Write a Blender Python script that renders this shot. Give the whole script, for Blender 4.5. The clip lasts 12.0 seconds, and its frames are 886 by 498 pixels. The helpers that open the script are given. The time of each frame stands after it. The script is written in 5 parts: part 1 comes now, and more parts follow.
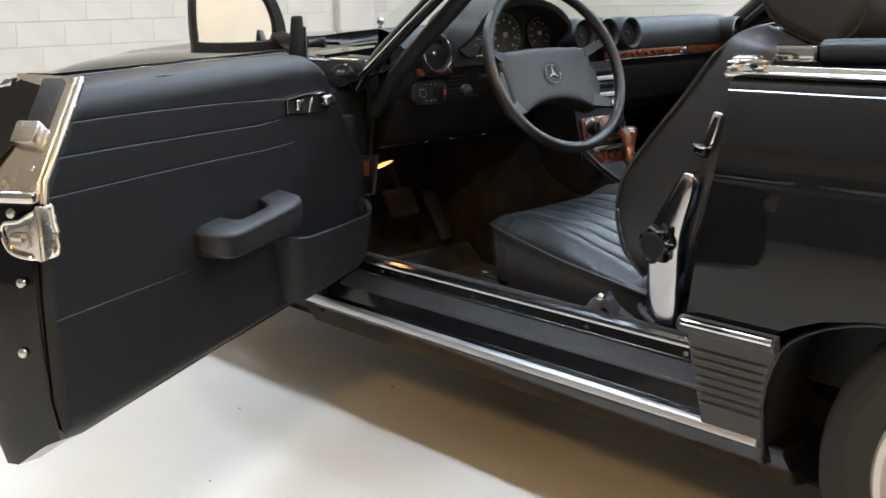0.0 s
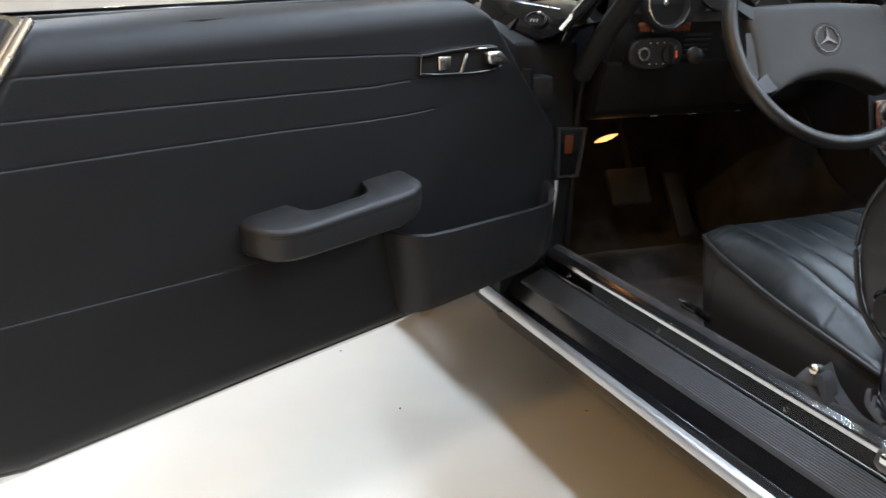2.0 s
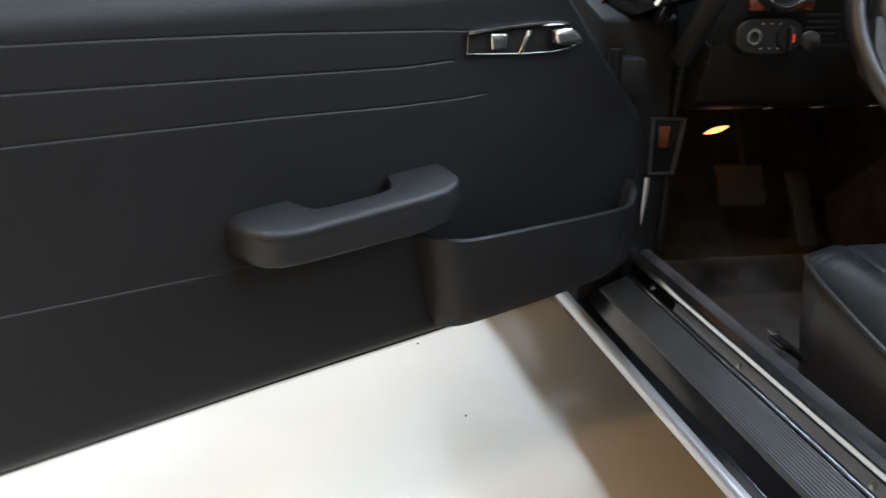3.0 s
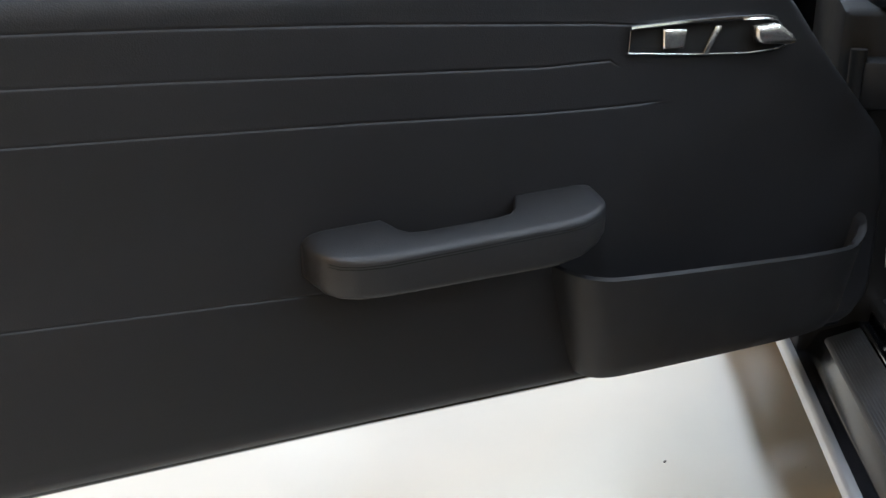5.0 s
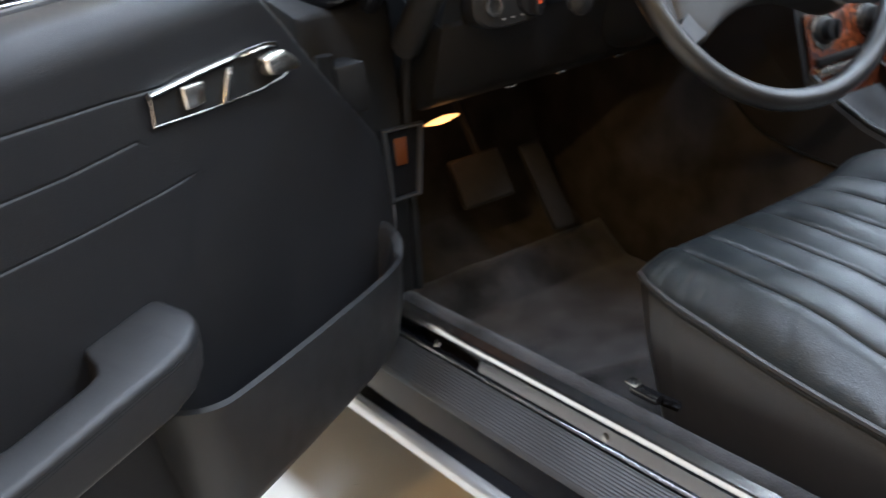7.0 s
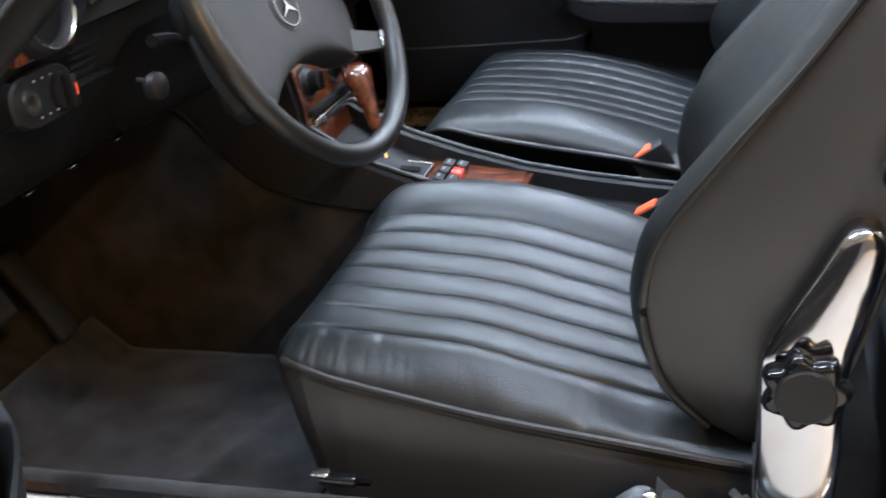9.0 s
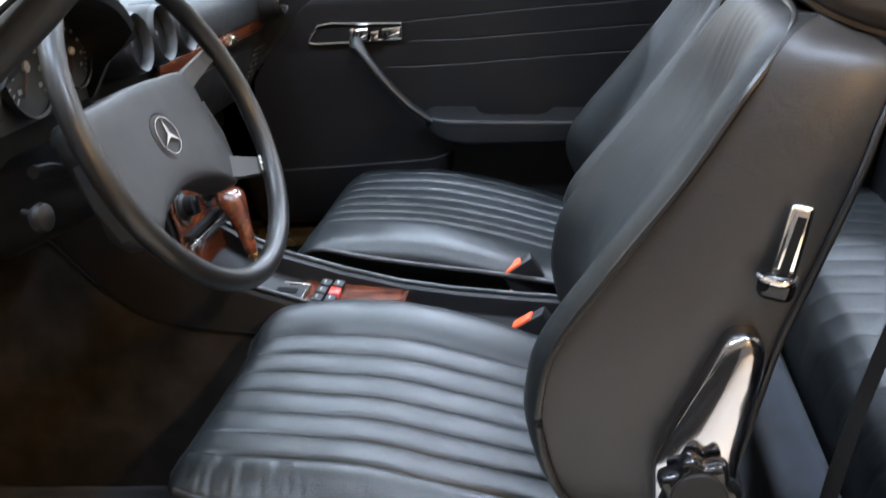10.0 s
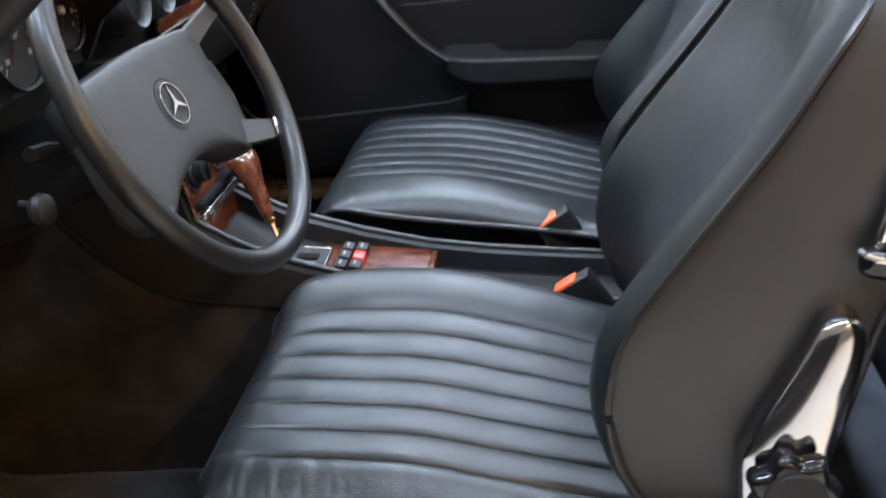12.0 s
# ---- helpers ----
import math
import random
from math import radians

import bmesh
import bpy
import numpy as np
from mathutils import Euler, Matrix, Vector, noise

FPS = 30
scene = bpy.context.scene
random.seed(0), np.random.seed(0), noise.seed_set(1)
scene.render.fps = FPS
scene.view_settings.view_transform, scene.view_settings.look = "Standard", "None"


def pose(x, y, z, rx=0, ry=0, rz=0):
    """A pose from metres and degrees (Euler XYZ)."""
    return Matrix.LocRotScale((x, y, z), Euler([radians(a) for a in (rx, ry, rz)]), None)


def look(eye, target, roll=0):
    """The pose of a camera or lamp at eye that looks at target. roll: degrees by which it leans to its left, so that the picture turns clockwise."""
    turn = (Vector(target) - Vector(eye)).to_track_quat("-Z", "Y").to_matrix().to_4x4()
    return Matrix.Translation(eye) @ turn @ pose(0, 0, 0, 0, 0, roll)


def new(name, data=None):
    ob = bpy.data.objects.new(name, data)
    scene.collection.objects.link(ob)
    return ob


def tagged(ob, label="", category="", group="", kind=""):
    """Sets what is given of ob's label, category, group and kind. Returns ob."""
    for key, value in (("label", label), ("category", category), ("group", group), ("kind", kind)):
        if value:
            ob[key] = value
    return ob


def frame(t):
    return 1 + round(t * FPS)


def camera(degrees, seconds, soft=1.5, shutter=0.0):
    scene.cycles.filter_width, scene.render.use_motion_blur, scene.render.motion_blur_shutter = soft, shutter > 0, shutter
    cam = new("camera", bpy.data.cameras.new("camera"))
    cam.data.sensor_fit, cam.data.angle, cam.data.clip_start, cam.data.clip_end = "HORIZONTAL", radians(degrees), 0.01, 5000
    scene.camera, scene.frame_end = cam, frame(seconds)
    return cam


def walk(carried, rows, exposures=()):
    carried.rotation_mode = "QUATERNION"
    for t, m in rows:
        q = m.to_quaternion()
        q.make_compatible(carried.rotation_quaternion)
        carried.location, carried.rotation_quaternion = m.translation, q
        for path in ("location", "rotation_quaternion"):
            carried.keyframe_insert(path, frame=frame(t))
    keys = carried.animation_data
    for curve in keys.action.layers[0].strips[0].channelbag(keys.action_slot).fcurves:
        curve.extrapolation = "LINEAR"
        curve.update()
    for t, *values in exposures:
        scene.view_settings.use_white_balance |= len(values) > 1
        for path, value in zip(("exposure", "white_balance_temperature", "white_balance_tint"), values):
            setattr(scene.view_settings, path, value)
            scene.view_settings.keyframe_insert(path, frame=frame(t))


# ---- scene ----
cam = camera(44.0, 12.0, shutter=0.45)
PATH = [
    (0, (2.479, -2.476, 1.025), (1.014, -1.19, 0.577), -1.3),
    (0.5, (2.41, -2.321, 1.036), (0.87, -1.137, 0.559), -0.8),
    (1, (2.337, -2.152, 1.033), (0.708, -1.107, 0.529), -0.3),
    (1.5, (2.282, -1.973, 1.034), (0.565, -1.098, 0.497), -0.0),
    (2, (2.214, -1.798, 1.021), (0.426, -1.099, 0.46), 0.4),
    (2.5, (2.127, -1.666, 1.01), (0.298, -1.104, 0.425), 0.9),
    (3, (2.031, -1.532, 1.017), (0.176, -1.128, 0.387), 1.2),
    (3.5, (1.978, -1.395, 1.042), (0.101, -1.312, 0.356), 1.4),
    (3.7, (1.934, -1.345, 1.023), (0.053, -1.385, 0.345), 0.8),
    (5.3, (1.785, -1.249, 1.01), (-0.06, -1.444, 0.337), 0.1),
    (5.5, (1.775, -1.287, 1.046), (-0.088, -1.368, 0.323), -0.1),
    (6, (1.711, -1.437, 1.033), (-0.129, -1.084, 0.335), -1.6),
    (6.5, (1.625, -1.492, 1.028), (-0.118, -0.805, 0.326), -4.0),
    (7, (1.465, -1.491, 1.033), (-0.098, -0.491, 0.287), -6.7),
    (7.5, (1.356, -1.477, 1.075), (-0.001, -0.267, 0.243), -8.5),
    (7.7, (1.313, -1.492, 1.079), (0.056, -0.186, 0.233), -8.9),
    (9.3, (1.039, -1.663, 1.085), (0.621, 0.137, 0.321), -4.7),
    (9.5, (1.027, -1.671, 1.089), (0.669, 0.158, 0.362), -4.3),
    (10, (1.03, -1.67, 1.103), (0.761, 0.209, 0.474), -4.4),
    (10.5, (1.044, -1.658, 1.117), (0.807, 0.247, 0.554), -4.6),
    (11, (1.034, -1.656, 1.124), (0.809, 0.254, 0.575), -4.6),
    (11.5, (1.009, -1.636, 1.117), (0.77, 0.254, 0.507), -5.2),
    (12, (0.967, -1.537, 1.119), (0.692, 0.291, 0.357), -6.8),
]
walk(cam, [(t, look(eye, target, roll)) for t, eye, target, roll in PATH],
     [(0, -0.6, 5720, 7), (1.0, -0.5, 5720, 7), (3.5, -0.55, 5620, 6), (5.5, -0.65, 5620, 7), (6.4, -0.2, 5620, 8), (7.0, 0.0, 5620, 8), (7.7, 0.18, 5620, 8), (9.3, 0.08, 5620, 9), (10.5, 0.12, 5620, 9), (11.3, -0.02, 5620, 9), (12, 0.1, 5620, 9)])
# light of the hall: assumed rows of ceiling lights, out of view, over a white floor
FLOOR = -0.07
CEIL = 4.2
world = bpy.data.worlds.new("world")
scene.world = world
world.use_nodes = True
world.node_tree.nodes["Background"].inputs[0].default_value = (0.9, 0.95, 1.0, 1)
world.node_tree.nodes["Background"].inputs[1].default_value = 0.05
COOL, WARM, AMBER_WHITE = (0.82, 0.885, 1.0), (1.0, 0.77, 0.43), (1.0, 0.56, 0.19)
LAMP_ROWS = [(x, -1.35, 135, COOL) for x in (-2.9, -0.2, 2.5)] + [(4.6, -5.3, 310, AMBER_WHITE)]
# right-hand and end rows are added to brighten the walls and seats
LAMP_ROWS += [(x, 5.0, 210, COOL) for x in (-1.6, 1.1, 3.8)] + [(x, 1.9, 150, COOL) for x in (-1.6, 1.1, 3.8)]
LAMP_ROWS += [(-5.0, y, 55, WARM) for y in (-1.05, 2.4)] + [(5.9, y, 90, WARM) for y in (-1.05, 2.4)]


def lamp_size(y, tint):
    if y < -4:
        return 0.3, 1.0
    return 1.5, 0.6 if y > 0 and tint == COOL else 0.24


for lx, ly, watts, tint in LAMP_ROWS:
    lamp = bpy.data.lights.new("strip_light", "AREA")
    lamp.shape = "RECTANGLE"
    lamp.size, lamp.size_y = lamp_size(ly, tint)
    lamp.energy, lamp.color = watts, tint
    ob = new("strip_light_glow", lamp)
    ob.matrix_world = pose(lx, ly, CEIL - 0.13)

# ---------------------------------------------------------------- materials


def mat(name, color, rough=0.5, metal=0.0, var=0.15, scale=8.0, bump=0.0, bscale=400.0, coat=0.0, rvar=0.1, spec=0.5, grain="noise", color2=None, sheen=0.0, crease=0.0):
    m = bpy.data.materials.new(name)
    m.use_nodes = True
    nt = m.node_tree
    bsdf = nt.nodes["Principled BSDF"]
    tc = nt.nodes.new("ShaderNodeTexCoord")
    nz = nt.nodes.new("ShaderNodeTexNoise")
    nz.inputs["Scale"].default_value, nz.inputs["Detail"].default_value = scale, 6
    nt.links.new(tc.outputs["Object"], nz.inputs["Vector"])
    ramp = nt.nodes.new("ShaderNodeValToRGB")
    c2 = color2 or tuple(c * (1 + var) for c in color)
    c1 = tuple(c * (1 - var) for c in color)
    ramp.color_ramp.elements[0].position, ramp.color_ramp.elements[1].position = 0.3, 0.7
    ramp.color_ramp.elements[0].color, ramp.color_ramp.elements[1].color = (*c1, 1), (*c2, 1)
    nt.links.new(nz.outputs["Fac"], ramp.inputs["Fac"])
    nt.links.new(ramp.outputs["Color"], bsdf.inputs["Base Color"])
    mr = nt.nodes.new("ShaderNodeMapRange")
    mr.inputs["To Min"].default_value, mr.inputs["To Max"].default_value = max(0.0, rough - rvar), min(1.0, rough + rvar)
    nz2 = nt.nodes.new("ShaderNodeTexNoise")
    nz2.inputs["Scale"].default_value, nz2.inputs["Detail"].default_value = scale * 3.7, 4
    nt.links.new(tc.outputs["Object"], nz2.inputs["Vector"])
    nt.links.new(nz2.outputs["Fac"], mr.inputs["Value"])
    nt.links.new(mr.outputs["Result"], bsdf.inputs["Roughness"])
    bsdf.inputs["Metallic"].default_value = metal
    bsdf.inputs["Specular IOR Level"].default_value = spec
    bsdf.inputs["Coat Weight"].default_value = coat
    bsdf.inputs["Coat Roughness"].default_value = 0.03
    bsdf.inputs["Sheen Weight"].default_value = sheen
    if bump:
        if grain == "cells":
            g = nt.nodes.new("ShaderNodeTexVoronoi")
            g.inputs["Scale"].default_value = bscale
            out = g.outputs["Distance"]
        else:
            g = nt.nodes.new("ShaderNodeTexNoise")
            g.inputs["Scale"].default_value, g.inputs["Detail"].default_value = bscale, 3
            out = g.outputs["Fac"]
        nt.links.new(tc.outputs["Object"], g.inputs["Vector"])
        bp = nt.nodes.new("ShaderNodeBump")
        bp.inputs["Strength"].default_value, bp.inputs["Distance"].default_value = bump, 0.002
        nt.links.new(out, bp.inputs["Height"])
        nt.links.new(bp.outputs["Normal"], bsdf.inputs["Normal"])
        if crease:
            cr = nt.nodes.new("ShaderNodeTexNoise")
            cr.inputs["Scale"].default_value, cr.inputs["Detail"].default_value, cr.inputs["Distortion"].default_value = 38, 5, 1.2
            nt.links.new(tc.outputs["Object"], cr.inputs["Vector"])
            b2 = nt.nodes.new("ShaderNodeBump")
            b2.inputs["Strength"].default_value, b2.inputs["Distance"].default_value = crease, 0.004
            nt.links.new(cr.outputs["Fac"], b2.inputs["Height"])
            nt.links.new(b2.outputs["Normal"], bp.inputs["Normal"])
    return m


def wood_mat(name):
    m = mat(name, (0.09, 0.022, 0.008), 0.22, coat=0.8, rvar=0.05, spec=0.5)
    nt = m.node_tree
    bsdf = nt.nodes["Principled BSDF"]
    tc = nt.nodes.new("ShaderNodeTexCoord")
    nz = nt.nodes.new("ShaderNodeTexNoise")
    nz.inputs["Scale"].default_value, nz.inputs["Detail"].default_value, nz.inputs["Distortion"].default_value = 28, 8, 2.2
    nt.links.new(tc.outputs["Object"], nz.inputs["Vector"])
    ramp = nt.nodes.new("ShaderNodeValToRGB")
    e = ramp.color_ramp.elements
    e[0].position, e[0].color = 0.32, (0.022, 0.006, 0.003, 1)
    e[1].position, e[1].color = 0.68, (0.16, 0.042, 0.013, 1)
    e.new(0.5).color = (0.085, 0.021, 0.007, 1)
    nt.links.new(nz.outputs["Fac"], ramp.inputs["Fac"])
    nt.links.new(ramp.outputs["Color"], bsdf.inputs["Base Color"])
    return m


def glow_mat(name, color, strength):
    m = bpy.data.materials.new(name)
    m.use_nodes = True
    b = m.node_tree.nodes["Principled BSDF"]
    b.inputs["Base Color"].default_value = (*color, 1)
    b.inputs["Emission Color"].default_value = (*color, 1)
    b.inputs["Emission Strength"].default_value = strength
    return m


def glass_mat(name):
    m = bpy.data.materials.new(name)
    m.use_nodes = True
    nt = m.node_tree
    for n in list(nt.nodes):
        if n.type == "BSDF_PRINCIPLED":
            nt.nodes.remove(n)
    out = nt.nodes["Material Output"]
    tr, gl, mix = (nt.nodes.new(k) for k in ("ShaderNodeBsdfTransparent", "ShaderNodeBsdfGlossy", "ShaderNodeMixShader"))
    tr.inputs[0].default_value = (0.9, 0.96, 0.93, 1)
    gl.inputs["Roughness"].default_value = 0.01
    mix.inputs[0].default_value = 0.045
    nt.links.new(tr.outputs[0], mix.inputs[1])
    nt.links.new(gl.outputs[0], mix.inputs[2])
    nt.links.new(mix.outputs[0], out.inputs["Surface"])
    return m


LEATHER = mat("black_leather", (0.0115, 0.0140, 0.0150), 0.375, var=0.2, scale=7, bump=0.16, bscale=600, grain="cells", rvar=0.09, spec=0.49, crease=0.13)
BACKSKIN = mat("backrest_leather", (0.0105, 0.0125, 0.013), 0.46, var=0.15, scale=7, bump=0.12, bscale=700, grain="cells", rvar=0.07, spec=0.33, crease=0.18)
ARMSKIN = mat("armrest_leather", (0.0105, 0.0105, 0.011), 0.44, var=0.15, scale=7, bump=0.12, bscale=700, grain="cells", rvar=0.06, spec=0.36, crease=0.12)
PIPING = mat("black_leather_piping", (0.009, 0.009, 0.009), 0.36, var=0.2, spec=0.5)
SPOKE = mat("grey_spoke_vinyl", (0.0155, 0.0158, 0.0156), 0.53, var=0.15, bump=0.05, bscale=700, grain="cells")
SIDESKIN = mat("seat_side_vinyl", (0.020, 0.0195, 0.019), 0.41, var=0.12, scale=5, bump=0.10, bscale=800, grain="cells", rvar=0.05, spec=0.52, crease=0.12)
GRIP = mat("polished_grip_leather", (0.0105, 0.0102, 0.0098), 0.36, var=0.25, scale=14, rvar=0.07, spec=0.45, bump=0.05, bscale=520, grain="cells", crease=0.03)
GATE = mat("dark_anodised_metal", (0.016, 0.016, 0.017), 0.4, spec=0.35, var=0.08)
GUTTER = mat("painted_sill_gutter", (0.007, 0.007, 0.008), 0.16, var=0.2, scale=20, rvar=0.03)
VINYL = mat("black_door_vinyl", (0.0075, 0.0075, 0.0082), 0.48, spec=0.27, var=0.08, scale=4, bump=0.10, bscale=600, grain="cells", rvar=0.05)
PLASTIC = mat("black_plastic", (0.0085, 0.0085, 0.009), 0.5, spec=0.26, var=0.22, bump=0.06, bscale=900, grain="cells")
GREYPAD = mat("grey_foam_pad", (0.0150, 0.0152, 0.0148), 0.55, var=0.08, bump=0.08, bscale=700, grain="cells")
DARK = mat("deep_black", (0.008, 0.008, 0.008), 0.85, var=0.1, spec=0.15)
SOFT = mat("dashboard_vinyl", (0.013, 0.0135, 0.014), 0.52, spec=0.28, var=0.08, bump=0.08, bscale=650, grain="cells")
# base set between the plate's bright and dark reflections
KICK = mat("dull_kick_plate", (0.24, 0.24, 0.25), 0.2, metal=1.0, var=0.1, rvar=0.03)
FASCIA = mat("grey_black_fascia", (0.022, 0.022, 0.023), 0.5, spec=0.4, var=0.12, bump=0.05, bscale=800, grain="cells")
# chrome with a lowered base, in place of the dark surroundings it mirrors
COVER = mat("darkened_chrome", (0.44, 0.44, 0.46), 0.12, metal=1.0, var=0.12, rvar=0.04)
# darker copy of the black plastic, with shade put into its colour
KNEE = mat("shaded_black_trim", (0.006, 0.006, 0.0062), 0.6, spec=0.2, var=0.2)
PAINT = mat("black_car_paint", (0.006, 0.006, 0.0065), 0.05, var=0.05, rvar=0.01, spec=0.4)
LOWPAINT = mat("dark_grey_stone_guard", (0.030, 0.029, 0.028), 0.45, var=0.08, bump=0.05, bscale=500)
CHROME = mat("chrome", (0.80, 0.80, 0.79), 0.07, metal=1.0, var=0.03, rvar=0.03)
SATIN = mat("satin_steel", (0.62, 0.60, 0.56), 0.26, metal=1.0, var=0.06, rvar=0.06)
ALLOY = mat("silver_wheel_alloy", (0.58, 0.57, 0.55), 0.35, metal=0.7, var=0.05)
STRIP = mat("bright_sill_moulding", (0.60, 0.60, 0.60), 0.42, metal=0.85, var=0.05, rvar=0.02)
INNERSTRIP = mat("scuffed_inner_moulding", (0.64, 0.64, 0.65), 0.19, metal=1.0, var=0.03, scale=8, rvar=0.01)

# lighter, browner copy of the seat leather: reflected light put into its colour
HEADSKIN_LIT = mat("headrest_leather_lit", (0.036, 0.033, 0.030), 0.42, var=0.15, scale=7, bump=0.12, bscale=700, grain="cells", rvar=0.06, spec=0.5, crease=0.15)
RUBBER = mat("black_rubber", (0.022, 0.022, 0.023), 0.6, var=0.2, scale=15, bump=0.15, bscale=300)
TYRE = mat("tyre_rubber", (0.016, 0.0145, 0.013), 0.75, var=0.25, scale=12, bump=0.2, bscale=200)
MATRUB = mat("ribbed_sill_rubber", (0.038, 0.0385, 0.040), 0.46, var=0.2, scale=10, bump=0.1, bscale=400)
CARPET = mat("charcoal_carpet", (0.036, 0.032, 0.029), 0.95, var=0.6, scale=11, bump=0.9, bscale=700, spec=0.1, sheen=0.15)
MATCARPET = mat("worn_carpet_mat", (0.024, 0.0235, 0.024), 0.92, var=0.75, scale=13, bump=0.9, bscale=520, spec=0.12, sheen=0.1)
DEEPCARPET = mat("dark_brown_carpet", (0.029, 0.026, 0.023), 0.95, var=0.45, scale=14, bump=0.8, bscale=700, spec=0.1)
BLUECARPET = mat("dark_blue_grey_carpet", (0.026, 0.031, 0.041), 0.95, var=0.3, scale=30, bump=0.8, bscale=700, spec=0.1, sheen=0.2)
WOOD = wood_mat("burl_wood")
DIMAMBER = mat("dim_amber", (0.075, 0.02, 0.005), 0.25, var=0.1, spec=0.6)
ORANGE = mat("orange_plastic", (0.85, 0.10, 0.02), 0.4, var=0.05)
RED = mat("red_plastic", (0.75, 0.04, 0.02), 0.35, var=0.05)
SILVERTRIM = mat("silver_print", (0.55, 0.55, 0.54), 0.4, metal=0.3, var=0.05)
PRINT = mat("dial_print", (0.26, 0.26, 0.255), 0.5, var=0.03)
DIAL = mat("dial_black", (0.006, 0.006, 0.006), 0.6, var=0.05)
# grey rubber taken near black: the dashboard's shade is in the colour
GREYPEDAL = mat("worn_shaded_pedal_rubber", (0.012, 0.011, 0.010), 0.8, spec=0.2, var=0.25, scale=25, bump=0.3, bscale=200)
BELT = mat("black_webbing", (0.010, 0.010, 0.011), 0.75, var=0.2, scale=60, bump=0.4, bscale=900)
BOOT = mat("grey_rubber_boot", (0.055, 0.056, 0.058), 0.4, var=0.2, scale=20)
BRASS_AND_GLOW = mat("brass_and_amber_glow", (0.75, 0.45, 0.16), 0.25, metal=1.0, var=0.1)
AMBER = glow_mat("warm_courtesy_lens", (1.0, 0.45, 0.12), 3.0)
TUBE_WARM = glow_mat("warm_fluorescent_diffuser", (1.0, 0.82, 0.55), 1.5)
TUBE = glow_mat("fluorescent_diffuser", (1.0, 0.98, 0.95), 6.0)
GLASS = glass_mat("clear_glass")
MIRROR = mat("mirror_silver", (0.9, 0.92, 0.93), 0.015, metal=1.0, var=0.01, rvar=0.01)
FLOORM = mat("white_epoxy_floor", (0.70, 0.66, 0.575), 0.34, var=0.07, scale=1.6, bump=0.03, bscale=40, rvar=0.12)
WALLM = mat("cream_painted_block", (0.50, 0.465, 0.415), 0.6, var=0.05, scale=3, bump=0.35, bscale=60)
MORTAR = mat("painted_mortar", (0.45, 0.415, 0.37), 0.8, var=0.06, scale=5, bump=0.2, bscale=80)
TANWALL = mat("tan_tinted_wall", (0.42, 0.36, 0.28), 0.7, var=0.08, scale=2, bump=0.2, bscale=60)
DARKBAND = mat("dark_reflection_band", (0.12, 0.115, 0.115), 0.6, var=0.12, scale=2, bump=0.2, bscale=60)
CEILM = mat("white_ceiling", (0.62, 0.60, 0.55), 0.8, var=0.04, scale=2)
SPECK = mat("grey_grit", (0.12, 0.11, 0.10), 0.9)

# ---------------------------------------------------------------- mesh helpers


def V(*a):
    return Vector(a)


def loft(sections, closed=True, cap=True, cyclic=False):
    """Skin through rows of points of equal number."""
    bm = bmesh.new()
    rows = [[bm.verts.new(p) for p in s] for s in sections]
    n = len(rows[0])
    pairs = list(zip(rows, rows[1:])) + ([(rows[-1], rows[0])] if cyclic else [])
    for a, b in pairs:
        for i in range(n if closed else n - 1):
            j = (i + 1) % n
            bm.faces.new((a[i], a[j], b[j], b[i]))
    if cap and closed and not cyclic:
        bm.faces.new(rows[0][::-1])
        bm.faces.new(rows[-1])
    return bm


def box(c, s, bevel=0.0, m=None, seg=2):
    bm = bmesh.new()
    bmesh.ops.create_cube(bm, size=1)
    bmesh.ops.scale(bm, vec=s, verts=bm.verts)
    if bevel:
        bmesh.ops.bevel(bm, geom=bm.edges[:], offset=min(bevel, min(s) * 0.45), segments=seg, affect="EDGES", profile=0.5)
    if m is not None:
        bmesh.ops.transform(bm, matrix=m, verts=bm.verts)
    bmesh.ops.translate(bm, vec=c, verts=bm.verts)
    return bm


def prism(points, vec, bevel=0.0, seg=2):
    """A polygon drawn out along vec."""
    bm = bmesh.new()
    a = [bm.verts.new(p) for p in points]
    b = [bm.verts.new(Vector(p) + Vector(vec)) for p in points]
    n = len(a)
    bm.faces.new(a[::-1])
    bm.faces.new(b)
    for i in range(n):
        bm.faces.new((a[i], a[(i + 1) % n], b[(i + 1) % n], b[i]))
    bmesh.ops.recalc_face_normals(bm, faces=bm.faces)
    if bevel:
        bmesh.ops.bevel(bm, geom=bm.edges[:], offset=bevel, segments=seg, affect="EDGES", profile=0.5)
    return bm


def smooth_path(pts, n=8, closed=False):
    pts = [Vector(p) for p in pts]
    out = []
    k = len(pts)
    for i in range(k if closed else k - 1):
        p0, p1, p2, p3 = (pts[(i - 1) % k] if closed or i else pts[0], pts[i], pts[(i + 1) % k], pts[(i + 2) % k] if closed or i + 2 < k else pts[-1])
        for j in range(n):
            t = j / n
            out.append(0.5 * (2 * p1 + (p2 - p0) * t + (2 * p0 - 5 * p1 + 4 * p2 - p3) * t * t + (3 * p1 - p0 - 3 * p2 + p3) * t ** 3))
    if not closed:
        out.append(pts[-1])
    return out


